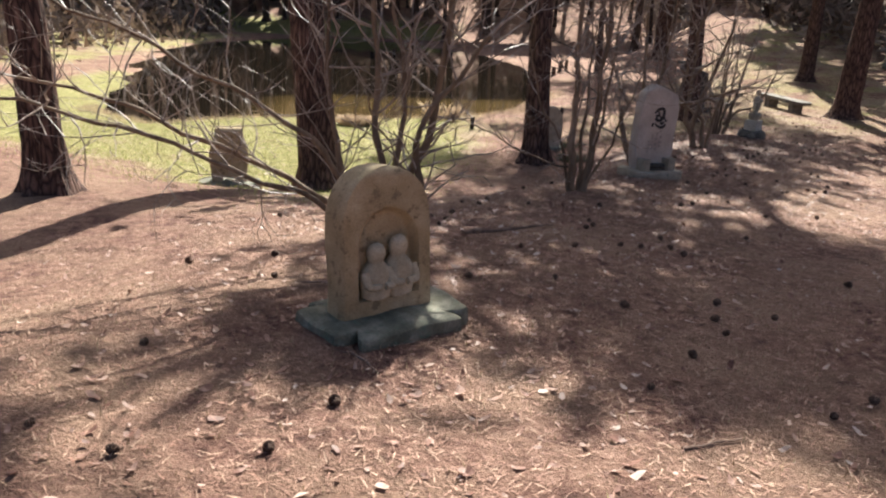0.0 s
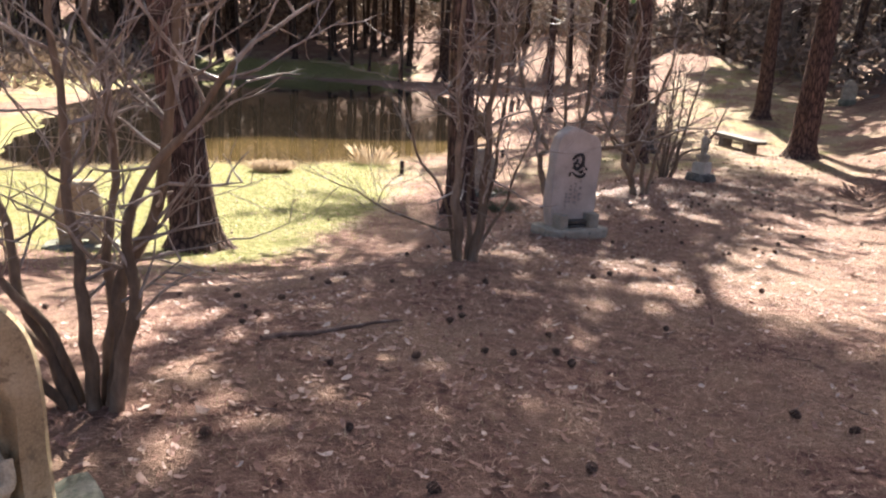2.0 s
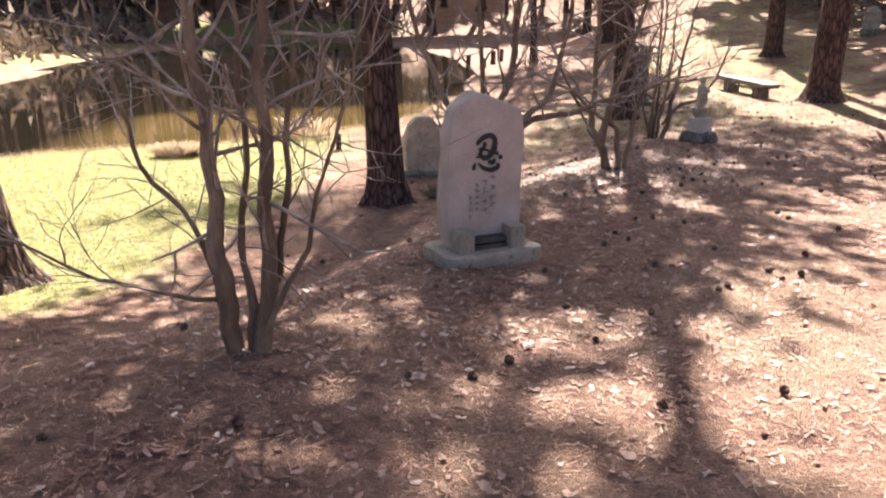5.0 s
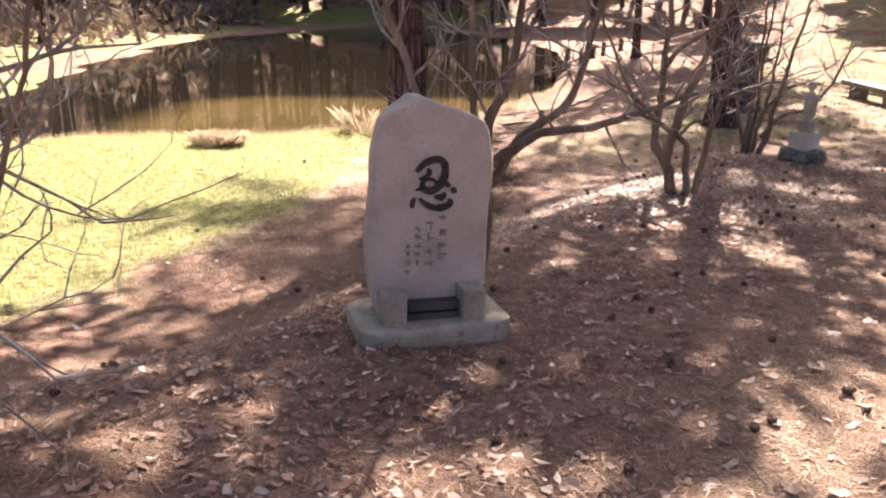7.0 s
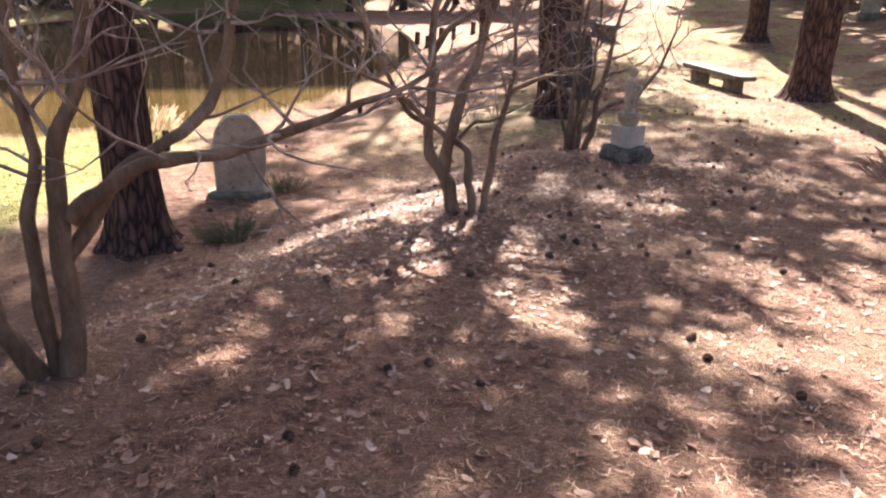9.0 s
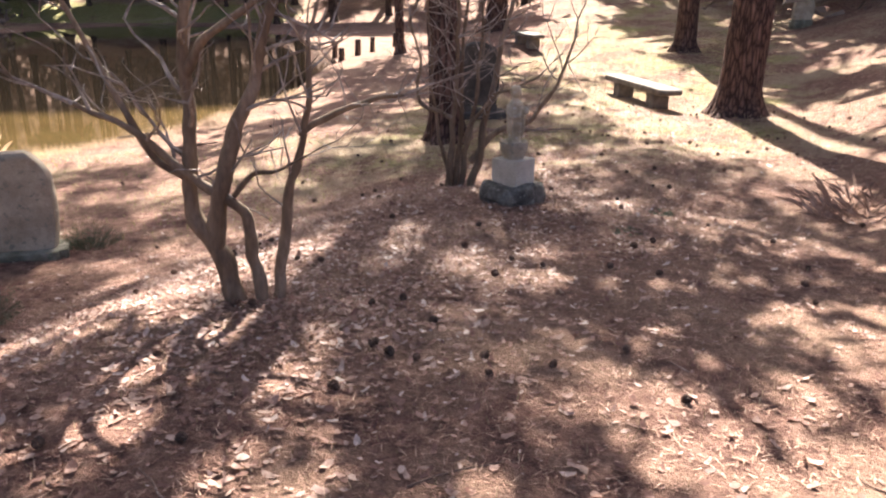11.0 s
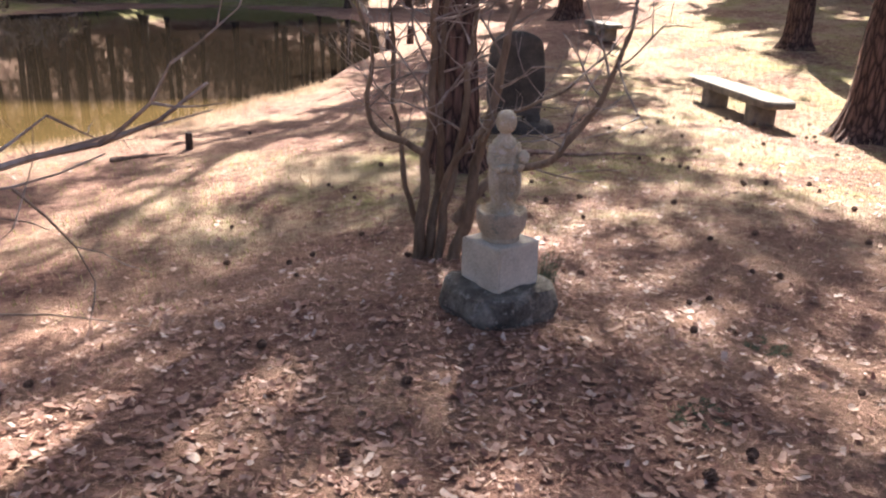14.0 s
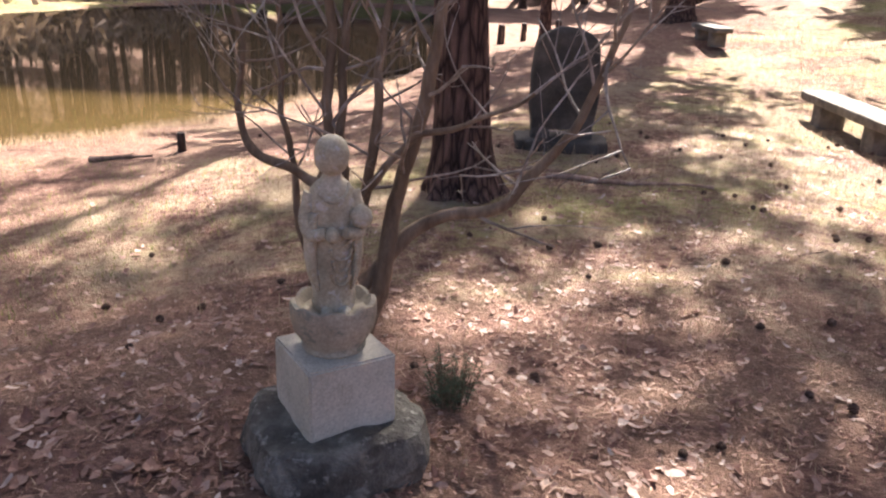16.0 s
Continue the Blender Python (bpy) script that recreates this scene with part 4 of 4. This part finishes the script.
    for z, r in ((0.27, 0.04), (0.225, 0.034), (0.185, 0.028), (0.14, 0.03)):
        tube(bm, [(0.02 + r * math.cos(a), -0.06 - 0.008 * math.sin(a), z + 0.04 * math.sin(a)) for a in np.linspace(math.pi, 2 * math.pi, 9)], 0.007, 0.006, 8)
    tube(bm, [(0.052 * math.cos(a), -0.012 - 0.05 * abs(math.sin(a)), 0.425 + 0.045 * math.sin(a)) for a in np.linspace(math.pi, 2 * math.pi, 11)], 0.008, 0.008, 8)
    bmesh.ops.scale(bm, vec=(0.84, 0.9, 0.88), verts=bm.verts)
    bmesh.ops.recalc_face_normals(bm, faces=bm.faces)
    f = part("figure", bm, M_FIGURE, t, "weathered standing robed figure", 60)
    f.location = (0, 0, 0.55)
    f.rotation_euler = (0, 0, radians(4))
    return t


twin_stone()
engraved_stone()
plain_stone(-3.06, 11.35, 12, 0.28, 0.72, 0.1, M_SAND, "small tan stone tablet raised on two feet in the lawn", 0.09, (0.44, 0.28, 0.14), 7, 0.25, 1, 0.72)
plain_stone(2.4, 16.95, 12, 0.29, 0.88, 0.1, M_GREY, "rounded grey stone tablet at the foot of the bank", 0.0, (0.36, 0.22, 0.1), 9, 0.72, 2, 0.35)
plain_stone(7.28, 22.55, 6, 0.34, 0.98, 0.12, M_DARKSTONE, "upright stone tablet in a backlit dark tone, raised on feet over a plinth", 0.1, (0.46, 0.3, 0.14), 13, 0.82, 0, 0.3)
plain_stone(18.5, 32.8, -20, 0.28, 0.8, 0.2, M_GREY, "pale rounded stone on a dark base on the hillside", 0.0, (0.3, 0.25, 0.25), 15, 0.5, 4, 0.2)
jizo()


def bench(x, y, rz, length, label):
    t = thing("stone_bench", pose(x, y, hz(x, y) - 0.02, 0, 0, rz), label, "bench", "stone benches by the path")
    s = part("seat", slab(length / 2, 0.21, 0.1, x, 0.008, 0.2), M_BENCH, t, "thick rough stone slab seat")
    s.location = (0, 0, 0.29)
    for sx in (-0.28, 0.28):
        l = part("leg", box_bm(0.15, 0.16, 0, 0.3, sx * 9, 0.012, 8), M_BENCH, t)
        l.location = (sx * length, 0, 0)
    return t


bench(10.55, 24.1, -86, 2.7, "low grey stone slab bench on two block legs")
bench(10.15, 32.3, -85, 2.1, "low stone slab bench farther up the clearing")


# ---- forest-floor litter ----
def visible_patch(rng):
    """A random spot on the ground along the walk, denser near the path."""
    s = rng.uniform(1.2, 26)
    n = rng.gauss(0.6, 2.6)
    return 0.448 * s - 0.894 * n, 0.894 * s + 0.448 * n


def scatter_cards(count, seed, maker, spots):
    rng = random.Random(seed)
    verts, faces = [], []
    at = np.array([spots(rng) for _ in range(count)])
    wet = pond_edge(at[:, 0], at[:, 1]) < 0.02
    for (x, y), z, w in zip(at.tolist(), height(at[:, 0], at[:, 1]).tolist(), wet.tolist()):
        if not w:
            maker(rng, x, y, z, verts, faces)
    return verts, faces


def leaf(rng, x, y, z, verts, faces):
    """A curled dead leaf with a ragged outline."""
    a, s = rng.uniform(0, 6.283), 0.009 + 0.03 * rng.random() ** 1.7
    wide, curl = rng.uniform(0.45, 0.85), rng.uniform(-0.15, 0.5)
    ca, sa = math.cos(a), math.sin(a)
    tilt_u, tilt_v = rng.gauss(0, 0.22), rng.gauss(0, 0.22)
    k = len(verts)
    z += 0.007
    verts.append((x, y, z))
    for i in range(7):
        b = 2 * math.pi * i / 7
        r = s * rng.uniform(0.45, 1.15) * (0.62 + 0.5 * abs(math.cos(b)))
        u, v = r * math.cos(b), r * wide * math.sin(b)
        h = curl * (u * u + v * v) / s + tilt_u * u + tilt_v * v
        verts.append((x + ca * u - sa * v, y + sa * u + ca * v, z + max(-0.006, h)))
    faces += [(k, k + 1 + i, k + 1 + (i + 1) % 7) for i in range(7)]


def needle(rng, x, y, z, verts, faces):
    a, s = rng.uniform(0, 6.283), rng.uniform(0.035, 0.08)
    ca, sa = math.cos(a), math.sin(a)
    w = 0.0024
    k = len(verts)
    h0, h1 = rng.uniform(0.002, 0.012), rng.uniform(0.004, 0.02)
    verts += [(x - sa * w, y + ca * w, z + h0), (x + sa * w, y - ca * w, z + h0), (x + ca * s, y + sa * s, z + h1)]
    faces.append((k, k + 1, k + 2))


def blade(rng, x, y, z, verts, faces, tall=0.06):
    a, s = rng.uniform(0, 6.283), tall * rng.uniform(0.5, 1.3)
    ca, sa = math.cos(a), math.sin(a)
    w, l = 0.003, rng.uniform(0.2, 0.9) * s
    k = len(verts)
    verts += [(x - sa * w, y + ca * w, z - 0.005), (x + sa * w, y - ca * w, z - 0.005), (x + ca * l, y + sa * l, z + s)]
    faces.append((k, k + 1, k + 2))


def stuff(name, verts, faces, material, label, category):
    me = bpy.data.meshes.new(name)
    me.from_pydata(verts, [], faces)
    return tagged(mesh_part(name, me, material, None, "", 0), label, category, "", "stuff")


def leaf_spots(rng):
    if rng.random() < 0.55:
        cx, cy, r = rng.choice(((5.0, 14.0, 0.6), (5.4, 14.6, 0.8), (6.8, 15.6, 1.0), (7.2, 16.6, 0.9), (5.2, 16.5, 1.4), (0.6, 6.0, 1.0), (2.5, 9.0, 0.9), (4.3, 14.0, 1.0), (6.0, 15.5, 1.2), (8.0, 19.0, 1.5), (3.6, 12.8, 1.2)))
        return rng.gauss(cx, r), rng.gauss(cy, r)
    return visible_patch(rng)


def lawn_spots(rng):
    while True:
        x, y = rng.uniform(-8, 5), rng.uniform(7, 21.5)
        if float(grass_share(np.float64(x), np.float64(y))) > rng.random() * 1.2:
            return x, y


def hill_spots(rng):
    while True:
        x, y = rng.uniform(5, 22), rng.uniform(18, 36)
        if float(grass_share(np.float64(x), np.float64(y))) > rng.random() * 1.4:
            return x, y


stuff("fallen_leaves", *scatter_cards(36000, 1, leaf, leaf_spots), M_LEAF, "curled dry brown and pale fallen leaves", "leaf litter")
stuff("pine_straw", *scatter_cards(110000, 2, needle, visible_patch), M_DUFF, "fallen reddish-brown pine needles on the ground", "pine straw")
stuff("lawn_grass", *scatter_cards(36000, 3, blade, lawn_spots), M_GRASS, "short yellow-green sunlit grass by the pond", "grass")
stuff("hillside_grass", *scatter_cards(22000, 4, lambda r, x, y, z, v, f: blade(r, x, y, z, v, f, 0.1), hill_spots), M_STRAW, "thin dry grass on the rising ground", "grass")


stuff("lawn_leaves", *scatter_cards(5500, 8, leaf, lawn_spots), M_LEAF, "scattered dead leaves on the sunlit lawn", "leaf litter")
stuff("path_straw", *scatter_cards(16000, 9, lambda r, x, y, z, v, f: blade(r, x, y, z, v, f, 0.035), visible_patch), M_STRAW, "short dry grass standing in the pine straw", "grass")


def shore_spots(rng):
    while True:
        x, y = rng.uniform(-9, 5), rng.uniform(17.5, 29)
        if 0.0 < float(pond_edge(np.float64(x), np.float64(y))) < 0.09 + 0.1 * rng.random():
            return x, y


stuff("shore_grass", *scatter_cards(11000, 6, lambda r, x, y, z, v, f: blade(r, x, y, z, v, f, 0.11), shore_spots), M_BLEACHED, "pale dry grass fringing the pond's near shore", "grass")


def pine_cones():
    bm = bmesh.new()
    k = 10
    rings = []
    for i in range(9):
        u = i / 8
        r = 0.026 * (math.sin(math.pi * (0.12 + 0.83 * u)) ** 0.8)
        rings.append([Vector((r * (1.22 if (j + i) % 2 else 0.78) * math.cos(2 * math.pi * j / k), r * (1.22 if (j + i) % 2 else 0.78) * math.sin(2 * math.pi * j / k), 0.07 * u - 0.035)) for j in range(k)])
    first = None
    rng = random.Random(9)
    spots = [visible_patch(rng) for _ in range(280)]
    for x, y in spots:
        if float(pond_edge(np.float64(x), np.float64(y))) < 0.1:
            continue
        s = rng.uniform(0.55, 0.85)
        m = pose(x, y, hz(x, y) + 0.028 * s, rng.uniform(50, 120), rng.uniform(0, 40), rng.uniform(0, 360)) @ Matrix.Scale(s, 4)
        if first is None:
            first = tagged(part("pine_cone", loft(rings), M_CONE, None, "", 0), "dark open pine cone lying on pine needles", "pine cone", "fallen pine cones")
            first.matrix_world = m
        else:
            c = copy_thing(first, m)
            c.scale = (s, s, s)


pine_cones()


def stick(x, y, rz, length, r, seed, label="dry fallen stick lying on the pine needles"):
    rng = random.Random(seed)
    bm = bmesh.new()
    pts, n = [], 7
    for i in range(n):
        u = length * (i / (n - 1) - 0.5)
        v = rng.gauss(0, 0.02 * length)
        px, py = x + u * math.cos(radians(rz)) - v * math.sin(radians(rz)), y + u * math.sin(radians(rz)) + v * math.cos(radians(rz))
        pts.append(Vector((px - x, py - y, hz(px, py) - hz(x, y) + r * 0.9)))
    tube(bm, pts, r, r * 0.5, 7, seed, 0.3)
    if length > 0.3:
        p = pts[3]
        tube(bm, [p, p + Vector((math.cos(radians(rz + 40)), math.sin(radians(rz + 40)), 0.1)) * length * 0.25], r * 0.5, r * 0.2, 5)
    ob = part("fallen_stick", bm, M_STICK, None)
    ob.matrix_world = pose(x, y, hz(x, y))
    return tagged(ob, label, "stick", "fallen sticks")


rng = random.Random(14)
for k in range(70):
    x, y = visible_patch(rng)
    if float(pond_edge(np.float64(x), np.float64(y))) > 0.1:
        stick(x, y, rng.uniform(0, 180), rng.uniform(0.1, 0.45), rng.uniform(0.003, 0.008), k)
stick(0.6, 6.0, 30, 0.9, 0.018, 301, "thick dead branch half sunk in leaf litter")
stick(3.0, 21.6, 20, 0.6, 0.028, 303, "pale dead log lying near the water")
stick(7.9, 21.2, 5, 1.4, 0.025, 305, "long dead branch lying below the dark tablet")


def post(x, y, r, tall):
    rings = [[rough(p, 9, r * 0.15, x) for p in ring_round(r * f, z, 12)] for z, f in ((-0.1, 1.05), (tall * 0.5, 1.0), (tall * 0.96, 0.95), (tall, 0.8))]
    ob = part("cut_stub", loft(rings), M_FARBARK, None)
    ob.matrix_world = pose(x, y, hz(x, y), 3, 2, 0)
    return tagged(ob, "short dark cut stub standing near the water", "stump", "stubs by the pond")


for x, y, r, h in ((3.45, 22.0, 0.045, 0.2), (0.85, 19.4, 0.05, 0.3), (4.9, 34.5, 0.09, 0.4), (5.4, 36.0, 0.1, 0.5), (4.6, 38.5, 0.1, 0.45), (5.9, 37.5, 0.08, 0.5), (6.8, 40.0, 0.1, 0.5)):
    post(x, y, r, h)


def sprig(x, y, spread, tall, count, seed, material, label, category="plant"):
    rng = random.Random(seed)
    verts, faces = [], []
    for _ in range(count):
        a, d = rng.uniform(0, 6.283), spread * math.sqrt(rng.random())
        bx, by = d * math.cos(a), d * math.sin(a)
        lx, ly, h = rng.gauss(bx * 0.6, spread * 0.3), rng.gauss(by * 0.6, spread * 0.3), tall * rng.uniform(0.4, 1.0)
        w = 0.0018
        k = len(verts)
        b0 = hz(x + bx, y + by) - hz(x, y) - 0.01
        verts += [(bx - w, by, b0), (bx + w, by, b0), (bx + lx * 0.6 + w, by + ly * 0.6, b0 + h * 0.8), (bx + lx, by + ly, b0 + h)]
        faces += [(k, k + 1, k + 2), (k, k + 2, k + 3)]
    me = bpy.data.meshes.new("low_plant")
    me.from_pydata(verts, [], faces)
    ob = mesh_part("low_plant", me, material, None, "", 0)
    ob.matrix_world = pose(x, y, hz(x, y))
    return tagged(ob, label, category)


def evergreen(x, y, spread, tall, sprays, seed, label):
    """A low evergreen: short stems, each clothed in fine needles."""
    rng = random.Random(seed)
    t = thing("evergreen_plant", pose(x, y, hz(x, y)), label, "plant")
    verts, faces = [], []
    stems = bmesh.new()
    for _ in range(sprays):
        a, d = rng.uniform(0, 6.283), spread * math.sqrt(rng.random())
        foot = Vector((d * 0.5 * math.cos(a), d * 0.5 * math.sin(a), 0))
        foot.z = hz(x + foot.x, y + foot.y) - hz(x, y) - 0.01
        tip = Vector((d * math.cos(a), d * math.sin(a), foot.z + tall * rng.uniform(0.45, 1.0)))
        tube(stems, [foot, (foot + tip) / 2 + Vector((0, 0, 0.02)), tip], 0.003, 0.001, 4)
        for k in range(26):
            q = foot.lerp(tip, 0.15 + 0.85 * rng.random())
            e = Vector((rng.gauss(0, 1), rng.gauss(0, 1), rng.gauss(0.4, 0.7))).normalized()
            b = e.orthogonal().normalized() * 0.0016
            n = len(verts)
            verts += [q - b, q + b, q + e * rng.uniform(0.02, 0.045)]
            faces.append((n, n + 1, n + 2))
    tagged(part("stem_mass", stems, M_STEM, t), kind="stuff")
    me = bpy.data.meshes.new("foliage")
    me.from_pydata(verts, [], faces)
    tagged(mesh_part("foliage", me, M_GREEN, t, "fine dull green needles", 0), kind="stuff")


evergreen(2.68, 15.2, 0.42, 0.2, 170, 1, "low dull green evergreen plant on the bank")
evergreen(2.88, 17.2, 0.32, 0.2, 90, 2, "low green plant beside the rounded stone tablet")
evergreen(7.0, 17.12, 0.12, 0.24, 46, 3, "small dark green conifer seedling behind the stone figure")
evergreen(8.05, 16.5, 0.12, 0.035, 22, 4, "mossy green sprig lying among dead leaves")
evergreen(7.45, 15.75, 0.16, 0.03, 18, 5, "flat green sprig among dead leaves")
sprig(0.62, 1.95, 0.05, 0.12, 26, 6, M_GRASS, "small tuft of green grass in pine straw", "grass")
sprig(-2.0, 19.0, 0.3, 0.27, 1500, 7, M_BLEACHED, "pale tuft of dry grass at the water's edge", "grass")
sprig(0.1, 20.9, 0.35, 0.5, 160, 8, M_BLEACHED, "thin dead stalks at the water's edge", "grass")
sprig(10.05, 16.65, 0.5, 0.22, 160, 9, M_STICK, "heap of broken twigs on the low bank", "twigs")


def thicket(name, seed, count, place, size, label):
    rng = random.Random(seed)
    verts, faces = [], []
    for _ in range(count):
        x, y, r, h = place(rng)
        z = hz(x, y)
        for _ in range(34):
            p = Vector((x + rng.gauss(0, r), y + rng.gauss(0, r), z + abs(rng.gauss(0, h))))
            a = Vector((rng.gauss(0, 1), rng.gauss(0, 1), rng.gauss(0.6, 1))).normalized()
            b = a.orthogonal().normalized()
            s = size * rng.uniform(0.5, 1.6)
            k = len(verts)
            verts += [p - b * s * 0.16, p + b * s * 0.16, p + a * s]
            faces.append((k, k + 1, k + 2))
    return stuff(name, verts, faces, M_BRUSH, label, "undergrowth")


thicket("far_thicket", 5, 900, lambda r: (r.uniform(-70, -8), r.uniform(78, 125), 1.2, 1.6), 0.7, "dense dark brown woods on the far side of the pond")
# Hilltop brush is added to block bright sky from the pond's reflection.
thicket("hilltop_brush", 8, 600, lambda r: (r.uniform(-12, 26), r.uniform(84, 102), 1.2, 1.8), 0.7, "dark brown brush added on the hilltop to darken the pond's reflection")
thicket("hillside_brush", 6, 1700, lambda r: (r.uniform(19, 55), r.uniform(33, 90), 1.0, 1.3), 0.6, "brown tangled brush on the hillside")
thicket("shore_brush", 7, 260, lambda r: (r.uniform(-34, -17), r.uniform(24, 66), 1.0, 0.8), 0.6, "dark brush along the pond's far shore")
